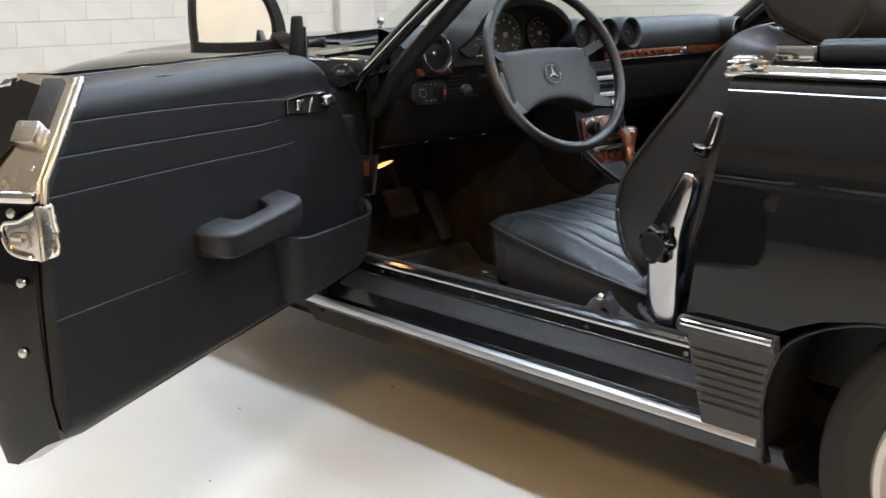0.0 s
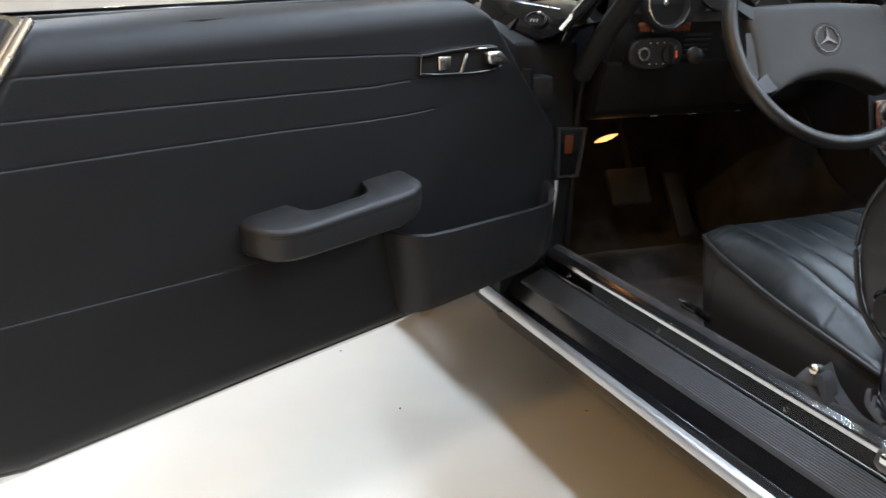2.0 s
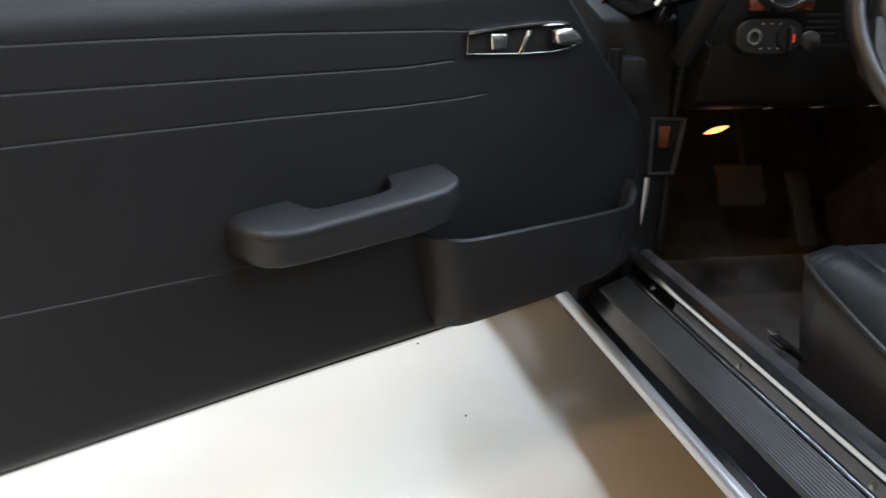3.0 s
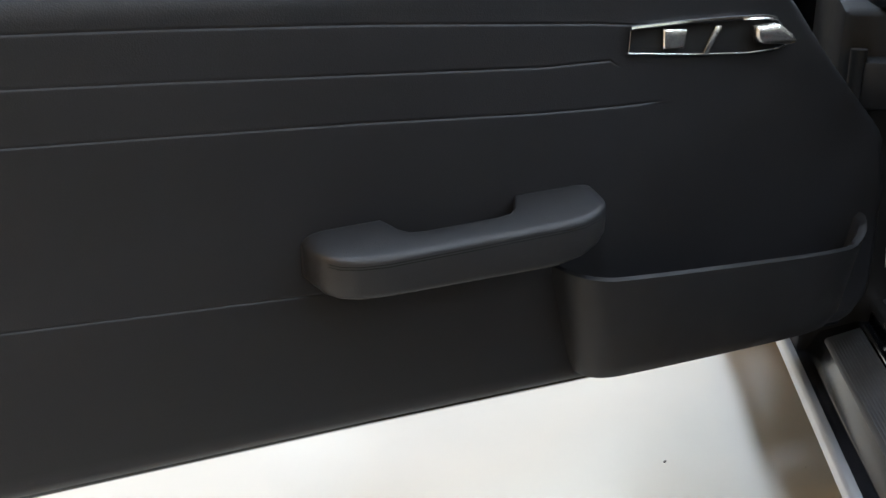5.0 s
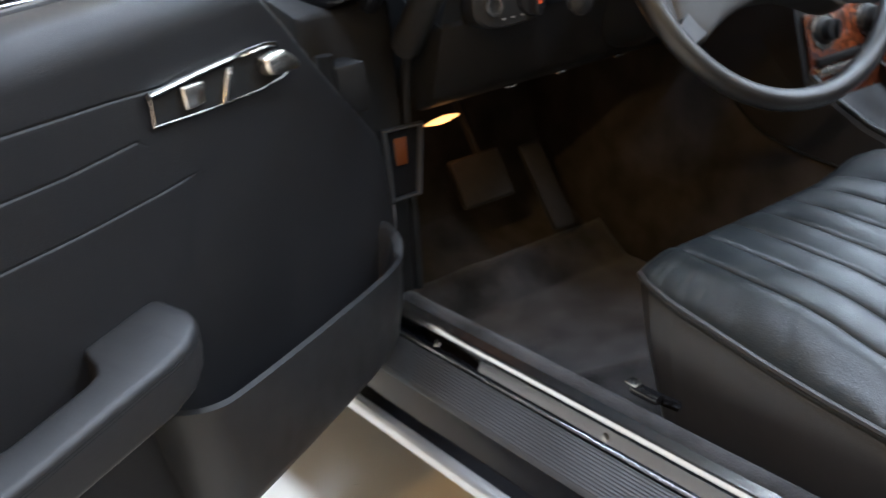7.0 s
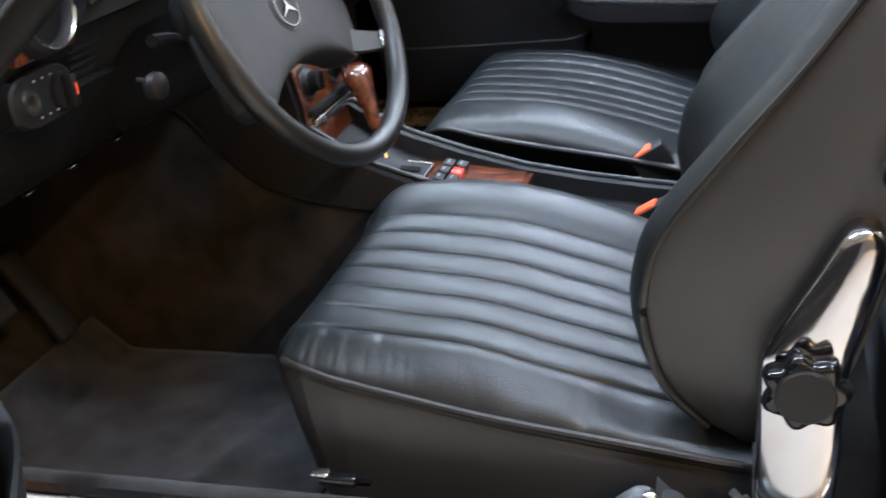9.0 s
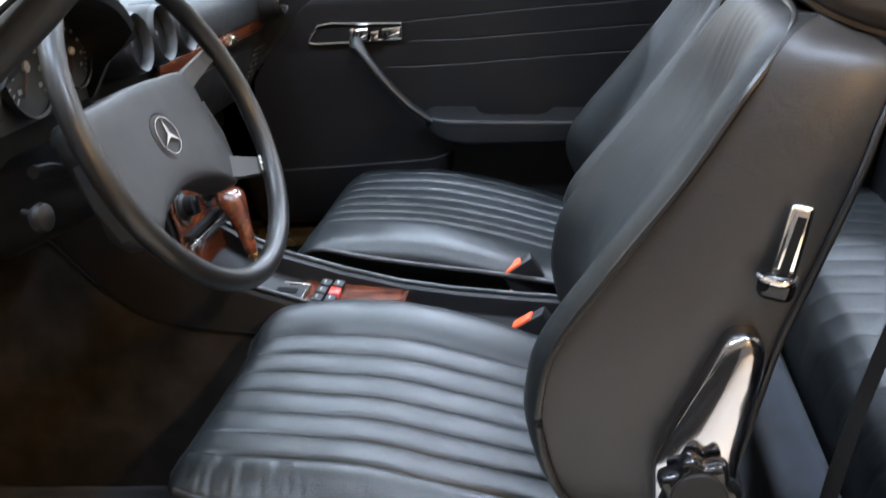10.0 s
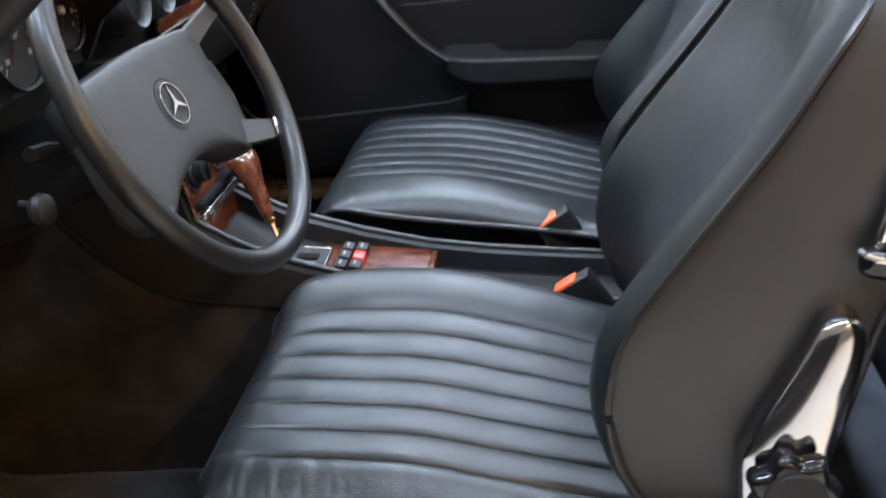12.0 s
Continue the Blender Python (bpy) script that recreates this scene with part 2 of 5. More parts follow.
def tube(pts, r, n=8, closed=False, flat=1.0, up=(0, 0, 1)):
    pts = [Vector(p) for p in pts]
    rows = []
    k = len(pts)
    for i, p in enumerate(pts):
        a = pts[(i - 1) % k] if closed or i else p
        b = pts[(i + 1) % k] if closed or i + 1 < k else p
        t = (b - a).normalized()
        s = t.cross(Vector(up))
        if s.length < 1e-4:
            s = t.cross(Vector((0, 1, 0)))
        s.normalize()
        u = s.cross(t)
        rr = r[i] if isinstance(r, (list, tuple)) else r
        rows.append([p + s * math.cos(2 * math.pi * j / n) * rr + u * math.sin(2 * math.pi * j / n) * rr * flat for j in range(n)])
    return loft(rows, cyclic=closed)


def lathe(profile, m, n=32):
    """Turn (radius, height) pairs about the local z axis of m."""
    rows = []
    for r, h in profile:
        rows.append([m @ Vector((max(r, 1e-4) * math.cos(2 * math.pi * j / n), max(r, 1e-4) * math.sin(2 * math.pi * j / n), h)) for j in range(n)])
    ring = len(profile) > 3 and min(profile[0][0], profile[-1][0]) > 0.55 * max(r for r, h in profile)
    return loft(rows, cyclic=ring)


def aim(c, axis, up=(0, 0, 1)):
    """A frame at c whose z looks along axis and whose y is near up."""
    z = Vector(axis).normalized()
    x = Vector(up).cross(z)
    x.normalize()
    y = z.cross(x)
    m = Matrix((x, y, z)).transposed().to_4x4()
    m.translation = c
    return m


def grid(fn, nu, nv):
    bm = bmesh.new()
    vs = [[bm.verts.new(fn(i / nu, j / nv)) for j in range(nv + 1)] for i in range(nu + 1)]
    for i in range(nu):
        for j in range(nv):
            bm.faces.new((vs[i][j], vs[i + 1][j], vs[i + 1][j + 1], vs[i][j + 1]))
    return bm


def join(*bms):
    out = bmesh.new()
    for b in bms:
        me = bpy.data.meshes.new("tmp")
        b.to_mesh(me)
        b.free()
        out.from_mesh(me)
        bpy.data.meshes.remove(me)
    return out


def interp(x, pts):
    if x <= pts[0][0]:
        return pts[0][1]
    for (x0, y0), (x1, y1) in zip(pts, pts[1:]):
        if x <= x1:
            return y0 + (y1 - y0) * (x - x0) / (x1 - x0)
    return pts[-1][1]


def finish(ob, bm, material, base, sharp=38, fix=True):
    if fix:
        bmesh.ops.recalc_face_normals(bm, faces=bm.faces)
    if base is not None:
        bmesh.ops.translate(bm, vec=-Vector(base), verts=bm.verts)
    lim = radians(sharp)
    for e in bm.edges:
        e.smooth = not (len(e.link_faces) == 2 and e.calc_face_angle(0) > lim)
    for f in bm.faces:
        f.smooth = True
    bm.to_mesh(ob.data)
    bm.free()
    ob.data.materials.append(material)


def origin(ob):
    p = Vector()
    while ob:
        p += ob.location
        ob = ob.parent
    return p


def part(name, bm, material, parent, label="", sharp=38, fix=True):
    """One mesh under a thing or a part; the mesh is given in the world's metres."""
    ob = new(name, bpy.data.meshes.new(name))
    finish(ob, bm, material, origin(parent), sharp, fix)
    ob.parent = parent
    if label:
        tagged(ob, label)
    return ob


def thing(name, loc, label, category, group="", kind=""):
    ob = new(name)
    ob.location = loc
    ob.empty_display_size = 0.1
    return tagged(ob, label, category, group, kind)


def solid(name, bm, material, label, category, kind="", group="", sharp=38):
    ob = new(name, bpy.data.meshes.new(name))
    finish(ob, bm, material, None, sharp)
    return tagged(ob, label, category, group, kind)

# ---------------------------------------------------------------- the hall
floor = solid("floor", box((0.2, -0.3, FLOOR - 0.1), (14.6, 13.4, 0.2)), FLOORM, "glossy white painted concrete workshop floor", "floor", "structure")
ceiling = solid("ceiling", box((0.2, -0.3, CEIL + 0.1), (14.6, 13.4, 0.2)), CEILM, "plain off-white workshop ceiling with strip lights", "ceiling", "structure")
WALL_X, WALL_Y = -6.5, 6.0
wall_front = solid("wall_front", box((WALL_X - 0.1445, -0.3, 2.05), (0.3, 13.0, 4.5)), MORTAR, "cream painted concrete block wall", "wall", "structure")
wall_right = solid("wall_right", box((0.2, WALL_Y + 0.1445, 2.05), (13.4, 0.3, 4.5)), MORTAR, "pale painted concrete block wall", "wall", "structure")
# out of view; the tan stands for warm light mirrored in the rear wing
wall_left = solid("wall_left", box((0.2, -6.7, 2.05), (13.4, 0.3, 4.5)), TANWALL, "plain wall tinted tan, out of view", "wall", "structure")
# unseen band added only to darken what the paintwork mirrors
wall_dark_band = solid("wall_dark_band", box((0.2, -6.53, 1.13), (13.4, 0.04, 2.4)), DARKBAND, "added unseen dark band that darkens the car's reflections", "wall", "structure")
wall_back = solid("wall_back", box((7.1, -0.3, 2.05), (0.3, 13.0, 4.5)), WALLM, "plain cream painted wall", "wall", "structure")
pilaster = solid("pilaster", box((WALL_X + 0.06, 4.245, 2.05), (0.12, 0.42, 4.3), 0.01), WALLM, "cream painted wall pilaster", "pilaster", "structure")
for lx, ly, watts, tint in LAMP_ROWS:
    fx = thing("ceiling_light", (lx, ly, CEIL), "assumed ceiling light, out of view", "ceiling light", "ceiling lights")
    wide, depth = lamp_size(ly, tint)
    part("housing", box((lx, ly, CEIL - 0.04), (wide + 0.1, depth + 0.04, 0.08), 0.01), CEILM, fx)
    part("diffuser", box((lx, ly, CEIL - 0.1), (wide + 0.02, depth, 0.04), 0.012), TUBE if tint == COOL else TUBE_WARM, fx)

# ---------------------------------------------------------------- the car
car = thing("car", (0.4, 0, FLOOR), "black two-seat convertible car with open driver door, roof down", "car")


def wheel(c):
    m = aim(c, (0, -1, 0))
    t = part("wheel", lathe([(0.19, -0.1), (0.27, -0.1), (0.300, -0.088), (0.31, -0.06), (0.31, -0.032), (0.304, -0.030), (0.304, -0.024), (0.31, -0.022), (0.31, 0.022), (0.304, 0.024), (0.304, 0.03), (0.31, 0.032), (0.31, 0.06), (0.300, 0.088), (0.286, 0.097), (0.27, 0.1), (0.266, 0.103), (0.25, 0.104), (0.246, 0.1), (0.215, 0.095), (0.2, 0.088)], m, 72), TYRE, car, "black rubber tyre on a silver alloy wheel")
    part("rim", lathe([(0.2, -0.05), (0.2, 0.086), (0.205, 0.093), (0.198, 0.098), (0.188, 0.094), (0.178, 0.07), (0.165, 0.05), (0.15, 0.047), (0.12, 0.06), (0.09, 0.066), (0.06, 0.066), (0.052, 0.078), (0.03, 0.082), (0.0, 0.082)], m, 60), ALLOY, t, "silver alloy rim")
    for k in range(15):
        a = 2 * math.pi * k / 15
        mm = m @ pose(0, 0, 0, 0, 0, math.degrees(a)) @ pose(0.148, 0, 0.05)
        part("vent_slot", lathe([(0.016, -0.002), (0.016, 0.0035), (0.012, 0.004), (0, 0.004)], mm @ Matrix.Diagonal((1.5, 0.75, 1, 1)), 14), DARK, t)
    return t


wheel((1.887, -0.76, 0.24))
wheel((-0.78, -0.76, 0.24))
wheel((1.91, 0.76, 0.24))
wheel((-0.78, 0.76, 0.24))

# front wings and bonnet
ZB = [(-1.75, 0.79), (-1.4, 0.842), (-1.0, 0.870), (-0.65, 0.882), (-0.3, 0.884), (0.2, 0.882)]


def front_section(x):
    z0 = interp(x, ZB)
    half = [(0.88, 0.30), (0.90, 0.42), (0.915, 0.5), (0.905, z0 - 0.16), (0.885, z0 - 0.08), (0.85, z0 - 0.044), (0.80, z0 - 0.020), (0.70, z0 - 0.004), (0.62, z0 + 0.005), (0.6, z0 + 0.014), (0.4, z0 + 0.03), (0.2, z0 + 0.038)]
    pts = [V(x, -y, z) for y, z in half] + [V(x, 0, z0 + 0.04)] + [V(x, y, z) for y, z in reversed(half)]
    return pts


part("front_body", loft([front_section(x) for x in (-1.75, -1.6, -1.4, -1.2, -1.0, -0.8, -0.6, -0.4, -0.2, -0.02)], closed=False), PAINT, car, "glossy black bonnet and front wings")
part("front_panel", prism(front_section(-1.75), (-0.03, 0, 0), 0.008), PAINT, car)
cowl = part("cowl", prism([V(-0.02, -0.84, 0.80), V(-0.02, 0.84, 0.80), V(-0.02, 0.78, 0.885), V(-0.02, 0.4, 0.912), V(-0.02, 0, 0.92), V(-0.02, -0.4, 0.912), V(-0.02, -0.78, 0.885)], (0.12, 0, 0)), PAINT, car)


def bonnet_z(x, y):
    return interp(x, ZB) + interp(abs(y), [(0.0, 0.04), (0.2, 0.038), (0.4, 0.03), (0.6, 0.014)])


louvre_ys = [-0.58 + 0.058 * k for k in range(21)]
part("grille_bed", loft([[V(x, y, bonnet_z(x, y) + dz) for y in louvre_ys] for x, dz in ((-0.345, 0.001), (-0.335, 0.006), (-0.115, 0.006), (-0.105, 0.001))], closed=False), PLASTIC, cowl)
for k in range(7):
    xs = -0.325 + 0.030 * k
    part("grille_slat", loft([[V(xs, y, bonnet_z(xs, y) + 0.007), V(xs + 0.004, y, bonnet_z(xs, y) + 0.011), V(xs + 0.021, y, bonnet_z(xs, y) + 0.013), V(xs + 0.021, y, bonnet_z(xs, y) + 0.010)] for y in louvre_ys[1:-1]]), PAINT, cowl)
part("washer_jet", join(lathe([(0.010, 0), (0.010, 0.010), (0.006, 0.014), (0.015, 0.024), (0.016, 0.034), (0.010, 0.044), (0.0, 0.046)], pose(-0.70, 0.04, 0.916), 16)), CHROME, cowl, "small chrome washer jet")
part("post_cover", prism([V(-0.02, -0.86, 0.80), V(0.17, -0.80, 0.80), V(0.28, -0.76, 0.84), V(0.20, -0.76, 0.87), V(-0.02, -0.84, 0.885)], (0, 0.07, 0.01), 0.008), PAINT, car)
oval = aim((0.249, -0.838, 0.852), (0.45, -0.75, 0.45)) @ Matrix.Diagonal((1.0, 0.62, 1.0, 1.0))
knob_base = part("mirror_adjuster", lathe([(0.026, -0.012), (0.026, 0.002), (0.022, 0.004), (0.020, 0.001), (0.0, 0.001)], oval, 28), PLASTIC, car, "black oval mirror adjuster")
for k in range(3):
    part("adjuster_mark", box((0, 0, 0), (0.003, 0.010, 0.0008), 0, oval @ pose(-0.010 + 0.007 * k, -0.004, 0.0018)), PRINT, knob_base)
part("adjuster_lever", lathe([(0.003, 0.0), (0.0035, 0.014), (0.0045, 0.018), (0, 0.020)], oval @ pose(0.014, 0.012, 0.0), 10), CHROME, knob_base, "small chrome lever")
# underbody and sills
part("underbody", box((0.6, 0, 0.15), (2.3, 1.44, 0.08), 0.03), DARK, car)
part("rocker", prism([V(0.02, -0.850, 0.225), V(0.02, -0.80, 0.15), V(0.02, -0.70, 0.13), V(0.02, -0.70, 0.24), V(0.02, -0.850, 0.24)], (1.5, 0, 0), 0.006), PAINT, car)
part("exhaust_pipe", tube([V(0.3, -0.35, 0.10), V(1.0, -0.36, 0.09), V(1.6, -0.36, 0.10)], 0.028, 10), DARK, car)
part("sill_strip", prism([V(0.06, -0.850, 0.231), V(0.06, -0.864, 0.232), V(0.06, -0.869, 0.235), V(0.06, -0.866, 0.247), V(0.06, -0.861, 0.251), V(0.06, -0.850, 0.252)], (1.415, 0, 0), 0.002), STRIP, car, "bright metal strip along the sill")
sill = part("door_sill", prism([V(0.1, -0.853, 0.22), V(0.1, -0.853, 0.250), V(0.1, -0.832, 0.254), V(0.1, -0.8165, 0.287), V(0.1, -0.763, 0.308), V(0.1, -0.744, 0.308), V(0.1, -0.742, 0.336), V(0.1, -0.70, 0.338), V(0.1, -0.69, 0.2), V(0.1, -0.80, 0.2)], (1.3, 0, 0), 0.002), GUTTER, car)
for k in range(12):
    y = -0.8125 + 0.0041 * k
    z = 0.2935 + 0.42 * (y + 0.8125)
    part("rubber_rib", tube([V(0.19, y, z), V(1.36, y, z)], 0.0016, 6), MATRUB, sill)
part("rubber_mat", prism([V(0.17, -0.8175, 0.286), V(0.17, -0.8165, 0.2905), V(0.17, -0.813, 0.2935), V(0.17, -0.767, 0.3125), V(0.17, -0.763, 0.309)], (1.2, 0, 0)), MATRUB, sill, "ribbed black rubber tread")
part("edge_trim", tube([V(0.17, -0.761, 0.316), V(1.37, -0.761, 0.316)], 0.0028, 8), INNERSTRIP, sill, "scuffed metal edge trim")
part("inner_trim", prism([V(0.125, -0.7485, 0.336), V(0.125, -0.7485, 0.3455), V(0.125, -0.7465, 0.3485), V(0.125, -0.7325, 0.3510), V(0.125, -0.7305, 0.3495), V(0.125, -0.730, 0.338)], (1.225, 0, 0)), INNERSTRIP, sill, "smooth chrome inner sill strip")
part("kick_plate", prism([V(0.37, -0.7575, 0.318), V(0.37, -0.7515, 0.3355), V(0.37, -0.7495, 0.3355), V(0.37, -0.7555, 0.317)], (0.985, 0, 0)), KICK, sill, "dull metal kick plate")
part("door_seal", tube([V(0.12, -0.716, 0.341), V(1.34, -0.716, 0.341)], 0.0140, 10), MATCARPET, sill, "dark cloth-covered door seal")
for x in (0.27, 0.62, 0.98, 1.24):
    part("screw", lathe([(0.006, 0), (0.006, 0.002), (0.0, 0.003)], aim((x, -0.7535, 0.325), (0, -0.9, 0.43)), 10), SATIN, sill)
part("post_trim", tube(smooth_path([V(0.128, -0.738, 0.345), V(0.134, -0.737, 0.37), V(0.148, -0.735, 0.45), V(0.156, -0.735, 0.505)], 5), 0.007, 8), STRIP, sill, "chrome strip up the door post")

# rear wing
XF = [(0.235, 1.358), (0.30, 1.356), (0.45, 1.350), (0.54, 1.365), (0.72, 1.392), (0.786, 1.396), (0.823, 1.390), (0.866, 1.366), (0.882, 1.356)]
YS = [(0.235, -0.862), (0.30, -0.876), (0.38, -0.896), (0.45, -0.912), (0.55, -0.915), (0.63, -0.912), (0.70, -0.9045), (0.74, -0.8975), (0.78, -0.885), (0.83, -0.858), (0.862, -0.832), (0.878, -0.805), (0.882, -0.77)]
ARCH = [(1.545, 0.445), (1.562, 0.462), (1.59, 0.481), (1.64, 0.503), (1.72, 0.521), (1.90, 0.533), (2.12, 0.518), (2.24, 0.489), (2.33, 0.44), (2.38, 0.35), (2.40, 0.25)]


REDGE = [(0.20, 1.484), (0.235, 1.485), (0.30, 1.491), (0.34, 1.499), (0.378, 1.511), (0.42, 1.530), (0.447, 1.548)]


def wing(s, t):
    x0 = 1.40 + 1.45 * s ** 1.3
    lo = interp(x0, ARCH)
    z = lo + (0.882 - lo) * t
    x = x0 + (interp(z, XF) - 1.40) * (1 - s)
    rr = interp(z, [(0.50, 0.008), (0.78, 0.008), (0.86, 0.002)])
    ys = sum(interp(z + rr * k, YS) for k in range(-3, 4)) / 7
    ys += 0.0022 * math.exp(-((z - 0.714) / 0.0045) ** 2)
    return V(x, ys + 0.16 * max(0, s - 0.72) ** 1.5, z)


rear = part("rear_wing", grid(wing, 60, 200), PAINT, car, "glossy black rear wing")
part("wing_edge", grid(lambda s, t: V(interp(0.26 + 0.62 * t, XF) + 0.05 * s, interp(0.26 + 0.62 * t, YS) + 0.004 + (-0.70 - interp(0.26 + 0.62 * t, YS)) * s, 0.26 + 0.62 * t), 6, 30), PAINT, rear)


def stone_guard(s, t):
    z = 0.235 + 0.212 * t
    x0, x1 = interp(z, XF), interp(z, REDGE)
    edge = max(0.0, min(1.0, min(s, 1 - s) / 0.08))
    wave = max(0.0, math.sin(2 * math.pi * (z - 0.287) / 0.0178)) if 0.287 < z < 0.412 else 0.0
    return V(x0 + s * (x1 - x0), interp(z, YS) - 0.0045 * edge * wave ** 0.7, z)


part("lower_panel", grid(stone_guard, 24, 130), LOWPAINT, rear, "dark grey ribbed stone guard panel")
part("moulding", prism([V(1.345, -0.913, 0.432), V(1.345, -0.930, 0.436), V(1.345, -0.937, 0.448), V(1.345, -0.930, 0.462), V(1.345, -0.913, 0.466)], (0.197, 0, 0), 0.004), LOWPAINT, rear)
part("moulding_chrome", prism([V(1.358, -0.932, 0.449), V(1.358, -0.940, 0.452), V(1.358, -0.938, 0.462), V(1.358, -0.928, 0.465)], (0.182, 0, 0), 0.002), CHROME, rear, "chrome strip on the moulding")
ARCHPATH = smooth_path([V(x, interp(z, YS), z) for z, x in REDGE[:-1]] + [V(x, -0.908, z - 0.002) for x, z in ARCH], 5)
part("arch_lip", tube(ARCHPATH, 0.004, 8), PAINT, rear)
part("arch_liner", loft([[p + V(0, 0.002, 0), p + V(0.003, 0.03, -0.002), p + V(0.0, 0.08, 0.012), V(p.x - 0.02 if p.x < 1.6 else p.x, -0.64, p.z + 0.03)] for p in ARCHPATH], closed=False), DARK, rear)
part("wheel_well", prism([V(1.40, -0.64, 0.12), V(1.40, -0.64, 0.6), V(2.45, -0.64, 0.6), V(2.45, -0.64, 0.12)], (0, 0.02, 0)), DARK, rear)
part("belt_moulding", prism([V(1.345, -0.808, 0.876), V(1.345, -0.813, 0.884), V(1.345, -0.803, 0.889), V(1.345, -0.800, 0.8865), V(1.345, -0.795, 0.8975), V(1.345, -0.765, 0.898), V(1.345, -0.76, 0.881)], (1.0, 0, 0), 0.0015), CHROME, rear, "chrome belt moulding")
# irregular chrome pieces stand in for the bright patch on the wing top
for dx, dy, dz, w, h in ((0.0, -0.006, 0.0, 0.020, 0.014), (0.024, 0.0, 0.003, 0.022, 0.012), (0.050, -0.004, 0.0, 0.028, 0.018), (0.012, 0.014, 0.008, 0.05, 0.010)):
    part("bright_piece", box((1.352 + dx, -0.785 + dy, 0.899 + dz), (w, 0.026, h), 0.004, Matrix.Rotation(radians(12 - 300 * dx), 4, "X")), CHROME, rear, "small chrome piece in the bright patch on the wing top")
part("lid_catch", box((1.447, -0.73, 0.9165), (0.072, 0.05, 0.028), 0.003), CHROME, rear, "bright chrome roof lid catch")
part("lid_pad", tube([V(1.486, -0.722, 0.917), V(1.52, -0.722, 0.919), V(1.75, -0.70, 0.921), V(2.1, -0.66, 0.918)], 0.0195, 16, flat=1.2), LEATHER, rear, "black padded leather edge")
part("rear_deck", grid(lambda s, t: V(1.80 + 0.95 * s, -0.80 + 1.6 * t, 0.90 + 0.02 * math.sin(math.pi * t) - 0.06 * s * s), 8, 12), PAINT, car)
part("rear_tail", prism([V(2.74, -0.80, 0.25), V(2.74, 0.80, 0.25), V(2.74, 0.80, 0.86), V(2.74, -0.80, 0.86)], (0.06, 0, 0), 0.02), PAINT, car)
part("rear_wing", grid(lambda s, t: V(1.38 + 1.4 * s, 0.80 + 0.11 * math.sin(math.pi * min(1, 1.2 * (1 - t))), 0.3 + 0.6 * t), 10, 12), PAINT, car)
part("side_trim", box((1.58, -0.70, 0.60), (0.44, 0.03, 0.56), 0.01), VINYL, car)
part("side_trim", box((1.58, 0.72, 0.60), (0.44, 0.03, 0.56), 0.01), VINYL, car)
part("bulkhead", box((1.80, 0, 0.58), (0.04, 1.40, 0.62), 0.01), BLUECARPET, car)
# cabin floor, tunnel, firewall
part("cabin_floor", box((0.75, 0, 0.18), (2.1, 1.40, 0.03), 0.004), CARPET, car, "dark charcoal carpet")
part("toe_board", prism([V(-0.30, -0.69, 0.55), V(-0.20, -0.69, 0.30), V(-0.02, -0.69, 0.197), V(-0.02, -0.69, 0.16), V(-0.34, -0.69, 0.16), V(-0.34, -0.69, 0.92)], (0, 1.38, 0), 0.004), DEEPCARPET, car)
part("kick_panel", box((-0.06, -0.705, 0.46), (0.36, 0.03, 0.60), 0.008), PLASTIC, car)
part("kick_panel", prism([V(-0.30, 0.70, 0.18), V(0.26, 0.70, 0.18), V(0.30, 0.70, 0.72), V(0.40, 0.70, 0.85), V(0.52, 0.70, 0.95), V(0.40, 0.70, 0.95), V(0.20, 0.70, 0.90), V(-0.30, 0.70, 0.90)], (0, 0.03, 0), 0.004), PLASTIC, car)
post = part("hinge_post", prism([V(0.12, -0.70, 0.2), V(0.16, -0.70, 0.5), V(0.17, -0.70, 0.80), V(-0.02, -0.70, 0.85), V(-0.02, -0.70, 0.2)], (0, -0.15, 0), 0.01), KNEE, car)
part("vent_frame", tube([V(0.163, -0.735, 0.512), V(0.163, -0.688, 0.512), V(0.166, -0.674, 0.615), V(0.168, -0.738, 0.618)], 0.006, 6, True, up=(1, 0, 0)), FASCIA, post)
part("vent_insert", prism([V(0.160, -0.731, 0.516), V(0.160, -0.690, 0.516), V(0.163, -0.678, 0.611), V(0.165, -0.734, 0.614)], (0.004, 0, 0)), PAINT, post)
# amber plate put in for the orange reflection in the post insert
part("post_glint", prism([V(0.1645, -0.722, 0.562), V(0.1645, -0.704, 0.562), V(0.166, -0.702, 0.603), V(0.166, -0.723, 0.603)], (0.004, 0, 0), 0.001), DIMAMBER, post, "orange reflection put in as a small amber plate")
part("door_check", box((0.17, -0.80, 0.55), (0.09, 0.03, 0.03), 0.005, Matrix.Rotation(radians(-40), 4, "Z")), KNEE, post)
for zz in (0.42, 0.70):
    part("hinge", join(box((0.185, -0.80, zz), (0.06, 0.05, 0.07), 0.008), lathe([(0.012, -0.05), (0.012, 0.05)], pose(0.20, -0.83, zz), 12)), KNEE, post)
part("seal", tube(smooth_path([V(0.13, -0.69, 0.35), V(0.14, -0.69, 0.42), V(0.155, -0.69, 0.62), V(0.22, -0.695, 0.80), V(0.34, -0.695, 0.90)], 6), 0.008, 8), KNEE, post)
LA, LB = V(-0.063, -0.522, 0.533), V(0.047, -0.522, 0.573)
part("courtesy_lamp", tube([LA.lerp(LB, k / 14) for k in range(15)], [0.0078 * max(0.02, math.sin(math.pi * k / 14)) ** 0.8 for k in range(15)], 12, flat=0.75), AMBER, car, "glowing amber courtesy lamp under the dash")
bulb = bpy.data.lights.new("courtesy_bulb", "POINT")
